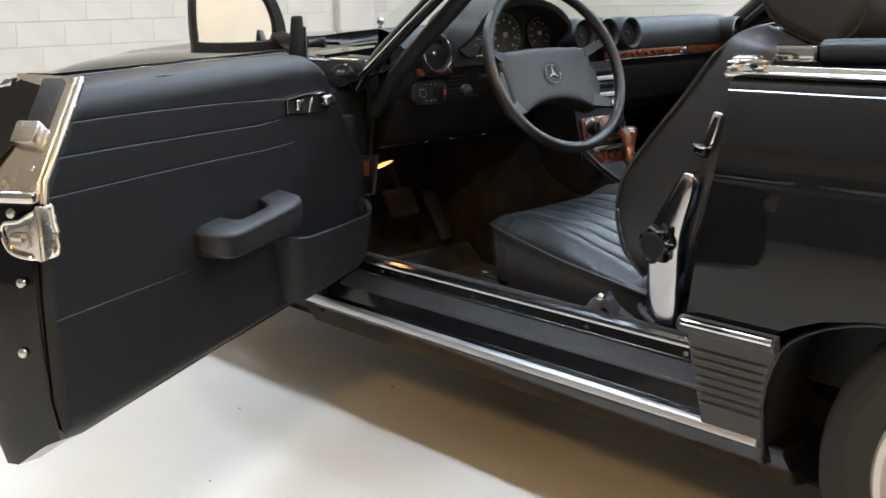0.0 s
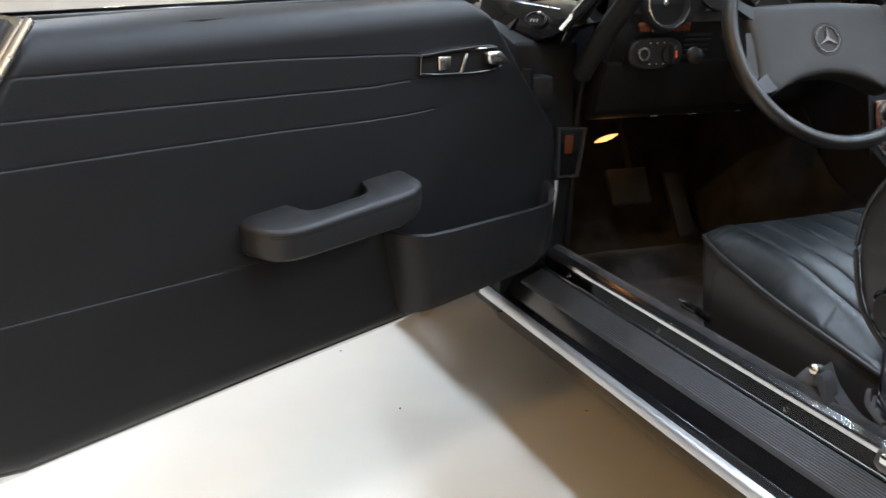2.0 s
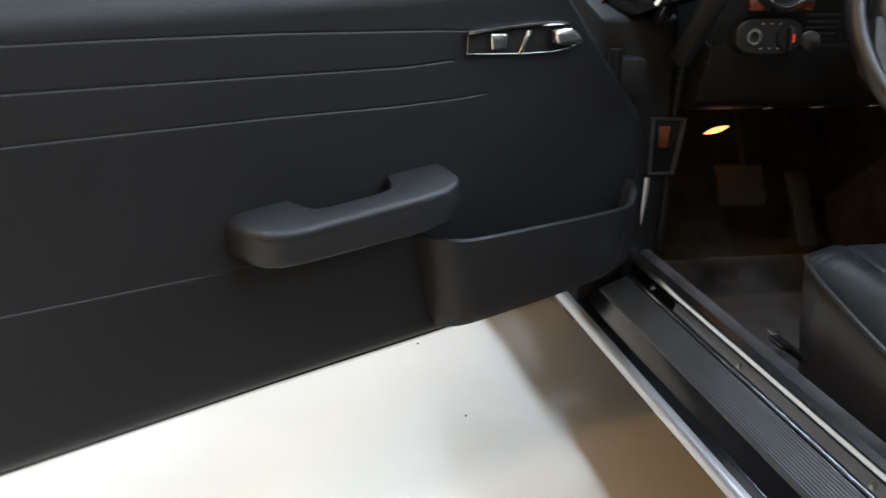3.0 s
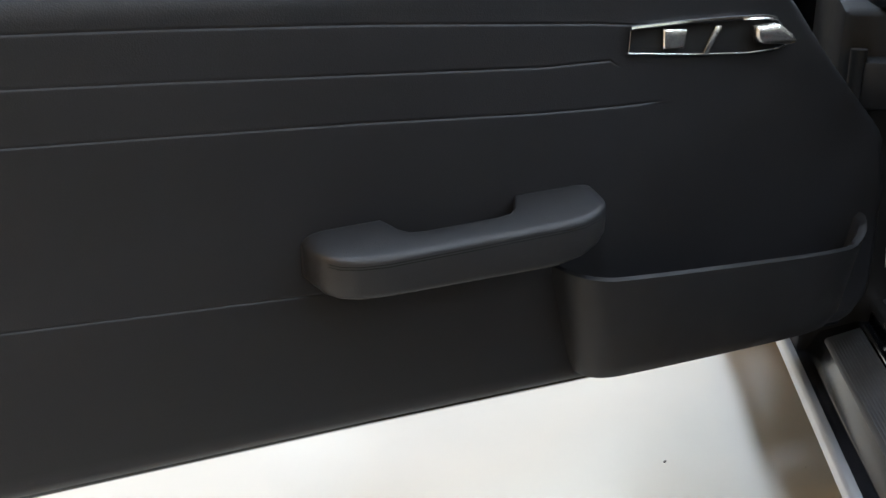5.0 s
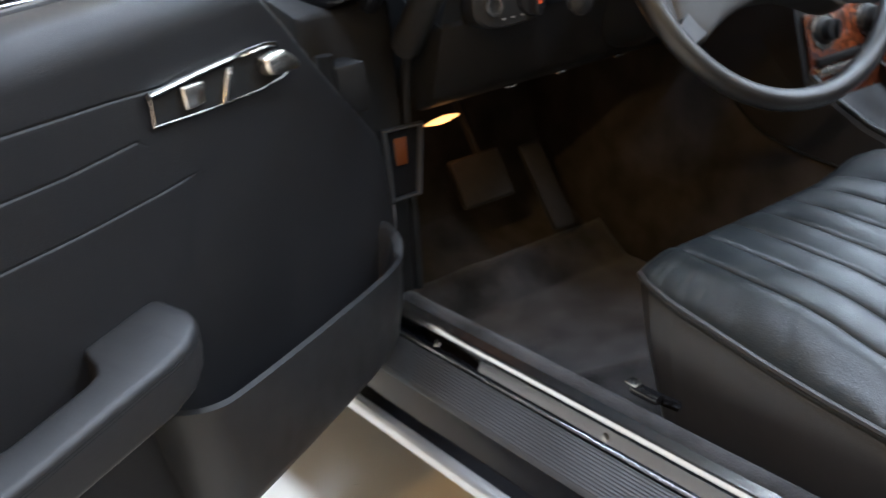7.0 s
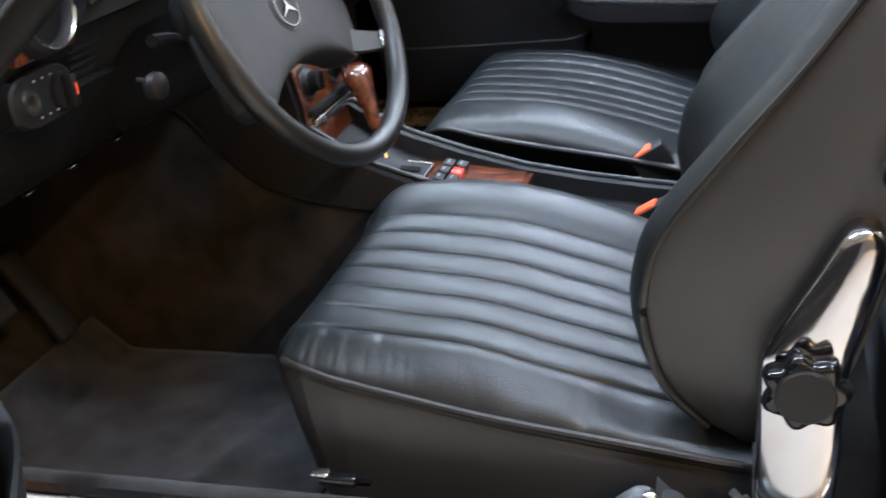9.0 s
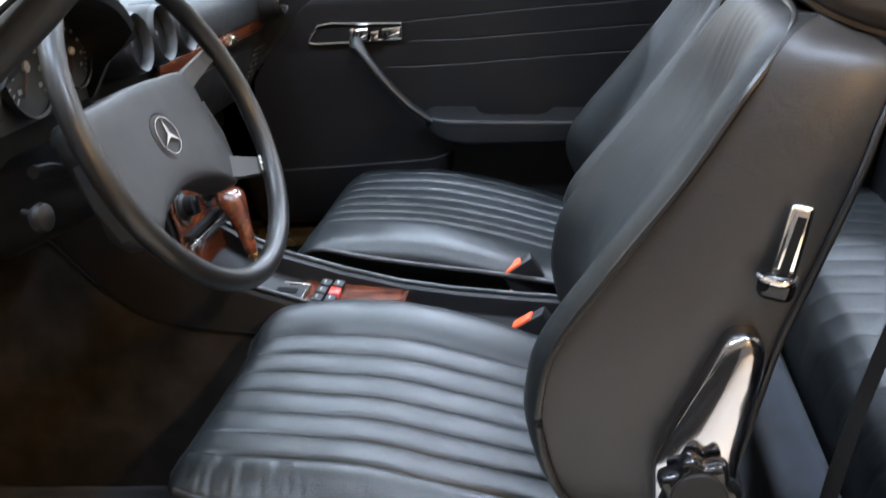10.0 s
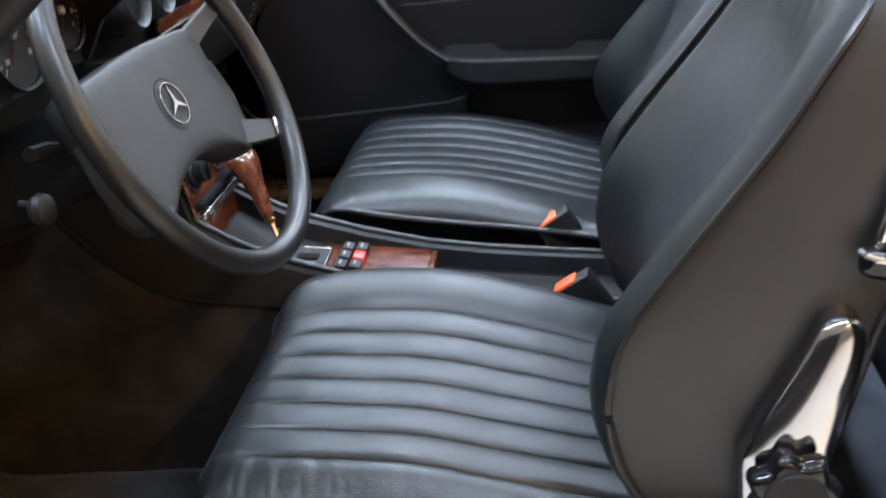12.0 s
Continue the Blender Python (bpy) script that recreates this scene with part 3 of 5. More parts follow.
bulb.energy, bulb.color, bulb.shadow_soft_size = 0.14, (1.0, 0.42, 0.12), 0.02
new("courtesy_bulb_glow", bulb).matrix_world = Matrix.Translation(LA.lerp(LB, 0.5) + V(0.0, 0.0, -0.022))
part("courtesy_lamp", box((0.05, 0.60, 0.40), (0.05, 0.02, 0.012), 0.004), AMBER, car, "glowing amber courtesy lamp")
part("passenger_sill", prism([V(0.1, 0.70, 0.36), V(0.1, 0.71, 0.376), V(0.1, 0.78, 0.38), V(0.1, 0.86, 0.26), V(0.1, 0.70, 0.2)], (1.3, 0, 0), 0.003), PAINT, car)
# chrome sill strip; the brass colour carries the amber lamp's light on it
part("sill_cover", prism([V(0.05, 0.66, 0.34), V(0.05, 0.66, 0.385), V(0.05, 0.70, 0.39), V(0.05, 0.70, 0.34)], (1.3, 0, 0), 0.004), BRASS_AND_GLOW, car)
# pedals
br = part("brake_pedal", box((0.0, -0.46, 0.435), (0.016, 0.108, 0.088), 0.0072, Matrix.Rotation(radians(-28), 4, "Y"), 4), GREYPEDAL, car, "worn grey rubber brake pedal")
part("pedal_arm", tube([V(-0.01, -0.44, 0.44), V(-0.10, -0.43, 0.56), V(-0.14, -0.43, 0.70)], 0.009, 8), DARK, br)
part("accelerator_pedal", box((-0.03, -0.295, 0.37), (0.014, 0.05, 0.17), 0.006, Matrix.Rotation(radians(-32), 4, "Y")), GREYPEDAL, car, "grey rubber accelerator pedal")

# ---------------------------------------------------------------- doors
OPEN_D, OPEN_N, OPEN_H = V(0.520, -0.854, 0), V(0.854, 0.520, 0), V(0.252, -0.781, 0)
ZBOT = [(0, 0.50), (0.01, 0.40), (0.04, 0.362), (0.5, 0.365), (0.79, 0.369), (1.22, 0.371), (1.272, 0.381), (1.288, 0.44)]
ZTOP = [(0, 0.545), (0.022, 0.65), (0.125, 0.751), (0.2, 0.832), (0.245, 0.876), (0.295, 0.902), (0.35, 0.909), (0.6, 0.911), (0.9, 0.915), (1.155, 0.912), (1.20, 0.86), (1.272, 0.77), (1.284, 0.70), (1.288, 0.60)]
SEAMS = [[(0.40, 0.808), (0.43, 0.818), (0.50, 0.824), (0.776, 0.840), (1.003, 0.849), (1.26, 0.856)],
         [(0.455, 0.790), (0.475, 0.780), (0.572, 0.779), (0.78, 0.788), (1.009, 0.798), (1.28, 0.808)],
         [(0.40, 0.725), (0.46, 0.724), (0.572, 0.726), (0.783, 0.736), (1.016, 0.744), (1.285, 0.752)],
         [(0.83, 0.547), (0.862, 0.549), (1.145, 0.562), (1.285, 0.568)]]


def build_door(P, driver):
    outline = [(u, interp(u, ZBOT) - 0.008) for u in (0.0, 0.01, 0.04, 0.5, 0.79, 1.22, 1.272, 1.292)] + [(1.296, 0.60), (1.288, 0.70), (1.277, 0.772), (1.205, 0.865), (1.165, 0.912), (0.9, 0.918), (0.6, 0.914), (0.35, 0.911), (0.29, 0.903), (0.24, 0.877), (0.195, 0.832), (0.12, 0.751), (0.017, 0.65), (-0.004, 0.545)]

    def ring(w, k, dz=0.0):
        return [P(0.65 + (u - 0.65) * k, w, 0.62 + (z - 0.62) * k - (dz if z < 0.5 else 0) - (0.016 if z > 0.85 else 0)) for u, z in outline]
    d = part("door", loft([ring(-0.016, 0.985), ring(-0.02, 1.0), ring(-0.05, 1.005, 0.012), ring(-0.10, 1.01, 0.045), ring(-0.125, 1.0, 0.05), ring(-0.135, 0.97, 0.04)]), PAINT, car,
             "open black car door with leather-look trim" if driver else "closed black car door with leather-look trim")
    # rows of the panel run along the stitched seams
    layout = []
    for seg, count in enumerate((12, 12, 8, 8, 26)):
        layout += [(seg, k / count, 0.0) for k in range(count + (seg == 4)) if seg == 0 or k]
        if seg < 4:
            layout += [(seg + 1, 0.0, off) for off in (-0.006, -0.004, -0.0025, -0.0015, -0.0008, 0.0, 0.0008, 0.0015, 0.0025, 0.004, 0.006)]
    count = len(layout)

    def trim(s, t):
        u = 1.288 * s
        lo, hi = interp(u, ZBOT), interp(u, ZTOP)
        knots = [lo, max(lo + 0.05, interp(u, SEAMS[3]))] + [interp(u, sm) for sm in SEAMS[2::-1]] + [hi]
        if u < 0.47:
            knots[3] = knots[2] + 0.3 * (knots[4] - knots[2]) + (u - 0.40 if u > 0.40 else 0.0) * 0.3
        row = round(t * (count - 1))
        seg, fr, off = layout[row]
        z = knots[seg] + off
        if fr:
            a, b = knots[seg] + (0.006 if seg else 0.0), knots[seg + 1] - (0.006 if seg < 4 else 0.0)
            z = a + (b - a) * fr
        z = max(lo + row * 1e-5, min(z, hi - (count - 1 - row) * 1e-5))
        dd = 0.914 - z
        w = 0.0
        if dd < 0.055:
            w -= 0.055 - math.sqrt(max(0.0, 0.055 ** 2 - (0.055 - max(dd, 0.001)) ** 2))
        e2 = min(z - lo, hi - z, min(s, 1 - s) * 1.288)
        if e2 < 0.014:
            w -= 0.014 - math.sqrt(max(0, 0.014 ** 2 - (0.014 - e2) ** 2))
        for sm in SEAMS:
            if sm[0][0] <= u <= sm[-1][0]:
                fade = min(1.0, (u - sm[0][0]) / 0.02)
                q = (z - interp(u, sm)) / 0.0011
                w -= 0.0015 * fade * math.exp(-q * q)
        if 0.62 < z < 0.723:
            q = (u - (0.40 + (0.722 - z) * 0.4)) / 0.008
            w -= 0.0008 * math.exp(-q * q)
        return P(u, w, z)
    part("trim_panel", grid(trim, 170 if driver else 90, count - 1), VINYL, d, "smooth black stitched trim panel", sharp=80)
    # arm rest with a grip notch
    outer = [(0.490, 0.012), (0.493, 0.026), (0.498, 0.037), (0.506, 0.048), (0.52, 0.058), (0.545, 0.066), (0.57, 0.068), (0.79, 0.067), (0.82, 0.063), (0.84, 0.056), (0.852, 0.046), (0.860, 0.033), (0.865, 0.015)]
    inner = [(0.600, -0.004), (0.606, 0.006), (0.612, 0.018), (0.622, 0.027), (0.64, 0.030), (0.73, 0.030), (0.75, 0.027), (0.76, 0.018), (0.766, 0.006), (0.772, -0.004)]
    secs = []
    for u in (0.490, 0.493, 0.498, 0.506, 0.52, 0.545, 0.58, 0.600, 0.603, 0.606, 0.609, 0.612, 0.617, 0.622, 0.63, 0.64, 0.68, 0.73, 0.74, 0.75, 0.755, 0.76, 0.763, 0.766, 0.769, 0.772, 0.79, 0.82, 0.84, 0.852, 0.860, 0.865):
        wa, wb = interp(u, inner), interp(u, outer)
        drop = interp(u, [(0.49, 0.014), (0.496, 0.006), (0.506, 0.0015), (0.52, 0.0), (0.845, 0.0), (0.858, 0.003), (0.865, 0.011)])
        zb = interp(u, [(0.49, 0.598), (0.505, 0.585), (0.53, 0.571), (0.57, 0.561), (0.83, 0.559), (0.85, 0.563), (0.865, 0.575)])
        rr = min(0.007, (wb - wa) * 0.4)
        ring = []
        for cw, s1, top, a0 in ((wb - rr, 1, 1, 0), (wa + rr, -1, 1, 90), (wa + rr, -1, 0, 180), (wb - rr, 1, 0, 270)):
            for k in range(5):
                a = radians(a0 + 22.5 * k)
                w = cw + rr * math.cos(a)
                zt = 0.635 - 0.28 * max(w, 0) - 0.035 * (u - 0.5) - drop
                ring.append(P(u, w, (zt - rr if top else zb + rr) + rr * math.sin(a)))
        secs.append(ring)
    part("armrest", loft(secs), ARMSKIN, d, "padded black leather pull handle", sharp=60)
    for drop in (0.0085, 0.0115):
        part("armrest_stitching", tube([P(u, interp(u, outer) - 0.0004, 0.635 - 0.28 * interp(u, outer) - 0.035 * (u - 0.5) - drop) for u in (0.505, 0.52, 0.545, 0.57, 0.6, 0.65, 0.7, 0.76, 0.79, 0.82, 0.84, 0.85)], 0.0008, 5), DARK, d)
    # map pocket
    path = smooth_path([V(0.548, 0.0, 0), V(0.540, 0.035, 0), V(0.515, 0.058, 0), V(0.45, 0.064, 0), V(0.30, 0.064, 0), V(0.16, 0.060, 0), V(0.085, 0.045, 0), V(0.055, 0.02, 0), V(0.05, 0.0, 0)], 5)

    def lip(u):
        return interp(u, [(0.04, 0.536), (0.07, 0.522), (0.10, 0.506), (0.15, 0.508), (0.3, 0.516), (0.5, 0.527), (0.55, 0.534)])
    secs = []
    for p in path:
        u, w = p.x, p.y
        k = 0.62
        ub, wb = 0.31 + (u - 0.31) * 0.84, w * k
        zt = lip(u)
        zb = interp(ub, ZBOT) + 0.008
        secs.append([P(ub, wb, zb + 0.012), P(u - (u - ub) * 0.75, w * 0.88, zb + 0.035), P(u, w, zt - 0.006), P(u, w + 0.002, zt + 0.001), P(u - 0.003, max(w - 0.003, -0.004), zt + 0.004), P(u - 0.006 * (1 if u > 0.3 else -1), max(w - 0.009, -0.006), zt - 0.002), P(ub, max(wb - 0.010, -0.006), zb + 0.03)])
    part("map_pocket", loft(secs, closed=True, cap=False), PLASTIC, d, "moulded black door pocket", sharp=50)
    bmb = bmesh.new()
    bmb.faces.new([bmb.verts.new(P(0.31 + (p.x - 0.31) * 0.84, p.y * 0.62, interp(0.31 + (p.x - 0.31) * 0.84, ZBOT) + 0.021)) for p in path])
    part("pocket_base", bmb, PLASTIC, d)
    # inner handle
    hs = [(0.457, 0.819), (0.458, 0.788), (0.40, 0.783), (0.345, 0.779), (0.28, 0.776), (0.235, 0.778), (0.212, 0.784), (0.218, 0.795), (0.238, 0.814), (0.262, 0.8195), (0.30, 0.819), (0.38, 0.819)]
    if not driver:
        hs = [(0.454, 0.818), (0.452, 0.785), (0.40, 0.784), (0.33, 0.781), (0.262, 0.780), (0.246, 0.784), (0.250, 0.795), (0.270, 0.819), (0.30, 0.823), (0.38, 0.820)]
    part("handle_frame", tube([P(u, 0.006, z) for u, z in hs], 0.0018 if driver else 0.0032, 8, True, up=P(0, 1, 0) - P(0, 0, 0)), COVER, d, "chrome handle surround")
    part("handle_recess", prism([P(0.335 + (u - 0.335) * 0.97, 0.001, 0.79 + (z - 0.79) * 0.9) for u, z in hs], P(0, 0.003, 0) - P(0, 0, 0)), DARK, d)
    if driver:
        part("handle_strip", tube([P(u, 0.008, z) for u, z in ((0.458, 0.817), (0.38, 0.8195), (0.30, 0.8200), (0.262, 0.8195), (0.242, 0.816))], 0.0034, 8), CHROME, d, "bright chrome upper strip")
        part("lock_button", prism([P(0.413, 0.004, 0.814), P(0.411, 0.004, 0.790), P(0.381, 0.004, 0.790), P(0.378, 0.004, 0.812)], P(0, 0.008, 0) - P(0, 0, 0), 0.003, 3), SATIN, d, "bright metal lock button")
        part("handle_divider", prism([P(0.334, 0.003, 0.813), P(0.3515, 0.003, 0.780), P(0.3415, 0.003, 0.779), P(0.324, 0.003, 0.813)], P(0, 0.007, 0) - P(0, 0, 0), 0.002), SATIN, d)
        part("handle_lever", prism([P(0.282, 0.004, 0.811), P(0.246, 0.004, 0.812), P(0.225, 0.004, 0.799), P(0.213, 0.004, 0.788), P(0.222, 0.004, 0.784), P(0.272, 0.004, 0.788), P(0.281, 0.004, 0.795)], P(0, 0.020, 0) - P(0, 0, 0), 0.006, 4), SATIN, d, "silver door pull lever")
    else:
        part("lock_button", join(prism([P(0.452, 0.004, 0.812), P(0.449, 0.004, 0.789), P(0.41, 0.004, 0.783), P(0.41, 0.004, 0.808)], P(0, 0.006, 0) - P(0, 0, 0), 0.002), prism([P(0.405, 0.004, 0.806), P(0.402, 0.004, 0.784), P(0.385, 0.004, 0.784), P(0.385, 0.004, 0.804)], P(0, 0.014, 0) - P(0, 0, 0), 0.003)), CHROME, d)
        part("handle_divider", prism([P(0.352, 0.003, 0.812), P(0.345, 0.003, 0.769), P(0.334, 0.003, 0.769), P(0.341, 0.003, 0.812)], P(0, 0.01, 0) - P(0, 0, 0), 0.002), SATIN, d)
        part("handle_lever", prism([P(0.385, 0.004, 0.814), P(0.38, 0.004, 0.786), P(0.345, 0.004, 0.786), P(0.352, 0.004, 0.812)], P(0, 0.022, 0) - P(0, 0, 0), 0.005, 3), CHROME, d, "chrome door pull lever")
    low = 0.0 if driver else 0.018
    part("window_seal", prism([P(0.30, -0.060, 0.898 - low), P(0.30, -0.060, 0.911 - low), P(0.30, -0.074, 0.911 - low), P(0.30, -0.074, 0.898 - low)], P(0.86, 0, 0.006) - P(0, 0, 0), 0.002), RUBBER, d)
    part("belt_strip", prism([P(0.28, -0.10, 0.902 - low), P(0.28, -0.094, 0.915 - low), P(0.28, -0.110, 0.913 - low), P(0.28, -0.122, 0.902 - low)], P(0.92, 0, 0.006) - P(0, 0, 0), 0.002), CHROME, d, "chrome belt strip")
    if driver:
        part("edge_plate", loft([[P(1.166, 0.002, 0.918), P(1.206, 0.002, 0.866), P(1.279, 0.002, 0.775), P(1.284, 0.002, 0.762)], [P(1.172, -0.004, 0.920), P(1.214, -0.004, 0.868), P(1.287, -0.004, 0.775), P(1.292, -0.004, 0.760)], [P(1.18, -0.10, 0.926), P(1.220, -0.11, 0.872), P(1.300, -0.13, 0.776), P(1.304, -0.13, 0.76)]], closed=False), SATIN, d, "bright metal door edge plate")
        lean = Matrix.Rotation(radians(-58.7), 4, "Z") @ Matrix.Rotation(radians(-39), 4, "Y")
        part("edge_bead", tube([P(1.166, 0.003, 0.918), P(1.206, 0.003, 0.867), P(1.279, 0.003, 0.775), P(1.284, 0.003, 0.745)], 0.0065, 10), SATIN, d)
        part("plate_end", box(P(1.296, -0.06, 0.757), (0.02, 0.12, 0.018), 0.004, Matrix.Rotation(radians(-58.7), 4, "Z")), CHROME, d)
        rc = [P(u + 0.004, w, z + 0.003) for u, w, z in ((1.197, -0.125, 0.901), (1.190, -0.104, 0.906), (1.176, -0.087, 0.917), (1.171, -0.086, 0.923), (1.166, -0.049, 0.922), (1.182, -0.034, 0.9), (1.197, -0.022, 0.881), (1.208, -0.026, 0.869), (1.220, -0.031, 0.856), (1.252, -0.061, 0.825), (1.286, -0.080, 0.790), (1.300, -0.125, 0.778))]
        part("edge_recess", prism(rc, OPEN_D * 0.002), PAINT, d, "black painted recess in the door edge")
        part("window_channel", box(P(1.206, -0.036, 0.884), (0.008, 0.036, 0.085), 0.002, lean), RUBBER, d, "black rubber window channel")
        part("guide_block", box(P(1.250, -0.038, 0.841), (0.024, 0.040, 0.038), 0.004, lean), SATIN, d, "bright metal guide block")
        part("screw", lathe([(0.006, 0), (0.005, 0.003), (0.0, 0.004)], aim(P(1.274, -0.020, 0.795), OPEN_D + V(0, 0, 0.9)), 12), SATIN, d)
        rot = Matrix.Rotation(radians(-58.7), 4, "Z")
        end = [(-0.058, 0.715), (-0.03, 0.722), (-0.008, 0.733), (0.001, 0.745), (0.001, 0.662), (-0.012, 0.668), (-0.05, 0.679)]
        side = [(1.298, 0.745), (1.278, 0.742), (1.270, 0.730), (1.267, 0.712), (1.263, 0.700), (1.266, 0.686), (1.272, 0.668), (1.298, 0.662)]
        lt = part("latch", join(prism([P(1.296, w, z) for w, z in end], OPEN_D * 0.007, 0.002), prism([P(u, -0.006, z) for u, z in side], OPEN_N * 0.011, 0.003)), SATIN, d, "steel door latch plate wrapping the edge")
        part("latch_rim", tube(smooth_path([P(1.304, w, z) for w, z in end[:3]] + [P(u, 0.006, z) for u, z in side[1:-1]] + [P(1.304, w, z) for w, z in end[5:]], 4, True), 0.0035, 8, True), CHROME, lt)
        part("latch_recess", prism([P(1.3035, w, z) for w, z in ((-0.048, 0.708), (-0.012, 0.718), (-0.012, 0.684), (-0.045, 0.688))], OPEN_D * 0.001), COVER, lt)
        part("latch_fork", join(box(P(1.308, -0.030, 0.700), (0.010, 0.022, 0.012), 0.003, rot), box(P(1.308, -0.018, 0.692), (0.010, 0.008, 0.020), 0.002, rot)), SATIN, lt)
        for w, z in ((-0.043, 0.733), (-0.039, 0.629), (-0.05, 0.52)):
            part("screw", lathe([(0.008, 0), (0.007, 0.003), (0.0, 0.005)], aim(P(1.30, w, z), OPEN_D), 12), SATIN, d)
    else:
        part("pull_strap", tube(smooth_path([P(0.358, 0.012, 0.80), P(0.362, 0.03, 0.775), P(0.40, 0.04, 0.72), P(0.46, 0.045, 0.65), P(0.51, 0.04, 0.61)], 6), 0.014, 10, flat=0.6), LEATHER, d, "black leather pull strap")
    return d


build_door(lambda u, w, z: OPEN_H + OPEN_D * u + OPEN_N * w + V(0, 0, z), True)
build_door(lambda u, w, z: V(0.185 + u, 0.70 - w, z + 0.018 - 0.02 * u), False)


def wing_mirror(m, label):
    """Housing with a stalk; the glass looks along the frame's z, x to the right, y up."""
    out = [(-0.105, 0.045), (-0.09, 0.06), (0.055, 0.06), (0.078, 0.045), (0.094, 0.0), (0.097, -0.040), (0.084, -0.066), (-0.09, -0.066), (-0.108, -0.048)]
    out = [(p.x, p.y) for p in smooth_path([V(x, y, 0) for x, y in out], 4, True)]
    glass = [(x * 0.81 - 0.008, y * 0.79 + 0.006) for x, y in out]
    rows = [[m @ V(x * k, y * k, h) for x, y in out] for k, h in ((0.6, -0.085), (0.88, -0.06), (1.02, -0.02), (1.05, 0.0), (1.03, 0.012))]
    rows += [[m @ V(x * k, y * k, h) for x, y in glass] for k, h in ((1.08, 0.014), (1.03, 0.010), (1.0, -0.002))]
    h = part("wing_mirror", loft(rows), PLASTIC, car, label)
    part("mirror_glass", prism([m @ V(x, y, 0.0) for x, y in glass], (m.to_3x3() @ V(0, 0, 0.0015))), MIRROR, h, "mirror glass")
    return h


wing_mirror(aim((0.15, -1.062, 0.982), (0.955, -0.266, 0.125)) @ Matrix.Scale(1.08, 4), "black door mirror beside the open door")


def on_door(u, w, z):
    return OPEN_H + OPEN_D * u + OPEN_N * w + V(0, 0, z)


sail = part("mirror_foot", prism([on_door(u, -0.048, z) for u, z in ((0.264, 0.892), (0.224, 0.888), (0.224, 0.950), (0.231, 0.992), (0.238, 0.988))], OPEN_N * -0.03, 0.005), PLASTIC, car, "black triangular mirror foot")
part("foot_chrome", tube([on_door(0.218, -0.050, 0.892), on_door(0.219, -0.050, 0.930), on_door(0.222, -0.050, 0.965)], 0.004, 6), CHROME, sail, "thin chrome edge")
part("mirror_arm", tube([V(0.30, -0.985, 0.925), V(0.24, -0.985, 0.93), V(0.17, -0.975, 0.94)], 0.018, 10), PLASTIC, sail)
part("adjuster_knob", lathe([(0.006, -0.02), (0.009, 0.0), (0.013, 0.012), (0.012, 0.020), (0.0, 0.023)], aim(on_door(0.188, -0.035, 0.925), (0.7, 0.6, 0.15)), 16), PLASTIC, sail)
wing_mirror(aim((0.572, 0.97, 0.985), (0.66, -0.75, 0.02)) @ Matrix.Scale(0.80, 4), "black door mirror beside the closed door")
part("mirror_foot", join(prism([V(0.42, 0.74, 0.91), V(0.56, 0.74, 0.91), V(0.50, 0.76, 0.98), V(0.44, 0.76, 1.02)], (0, 0.04, 0), 0.006), tube([V(0.49, 0.78, 0.94), V(0.50, 0.90, 0.95)], 0.02, 8)), PLASTIC, car)
part("mirror_lever", join(tube([V(0.50, 0.735, 0.915), V(0.50, 0.725, 0.96)], 0.005, 6), box((0.47, 0.725, 0.935), (0.05, 0.012, 0.01), 0.003)), SATIN, car)

# windscreen
for sgn in (-1, 1):
    ys = sgn
    if ys < 0:
        lines = ([(0.19, 0.75, 0.805), (0.29, 0.745, 0.887), (0.39, 0.737, 0.960), (0.49, 0.727, 1.031), (0.60, 0.712, 1.108), (0.80, 0.672, 1.232), (0.90, 0.645, 1.28)],
                 [(0.235, 0.768, 0.832), (0.30, 0.764, 0.877), (0.397, 0.755, 0.947), (0.497, 0.744, 1.017), (0.60, 0.728, 1.090), (0.80, 0.688, 1.222)],
                 [(0.20, 0.705, 0.735), (0.29, 0.705, 0.826), (0.41, 0.700, 0.926), (0.53, 0.690, 1.020), (0.63, 0.676, 1.110), (0.80, 0.646, 1.225)])
        pr, cr, tr, tf = 0.021, 0.008, 0.021, 1.0
    else:
        lines = ([(0.13, 0.745, 0.79), (0.30, 0.735, 0.885), (0.56, 0.70, 1.055), (0.80, 0.665, 1.215), (0.90, 0.645, 1.28)],
                 [(0.185, 0.765, 0.862), (0.26, 0.76, 0.905), (0.50, 0.725, 1.063), (0.78, 0.685, 1.25)],
                 [(0.24, 0.735, 0.80), (0.36, 0.735, 0.895), (0.60, 0.665, 1.045), (0.82, 0.635, 1.20)])
        pr, cr, tr, tf = 0.034, 0.010, 0.024, 1.7
    body, bright, inner_line = ([V(x, ys * y, z) for x, y, z in line] for line in lines)
    pil = part("windscreen_pillar", tube(smooth_path(body, 6), pr, 12, flat=0.75, up=(0, 1, 0)), PAINT, car)
    part("pillar_chrome", tube(smooth_path(bright, 6), cr, 8, flat=1.6, up=(0, 1, 0)), CHROME, pil, "chrome windscreen frame strip")
    part("pillar_trim", tube(smooth_path(inner_line, 6), tr, 10, flat=tf, up=(0, 1, 0)), SOFT, pil)
part("windscreen_header", tube(smooth_path([V(0.88, -0.66, 1.27), V(0.86, -0.3, 1.30), V(0.855, 0, 1.305), V(0.86, 0.3, 1.30), V(0.88, 0.66, 1.27)], 6), 0.03, 10), PAINT, car)
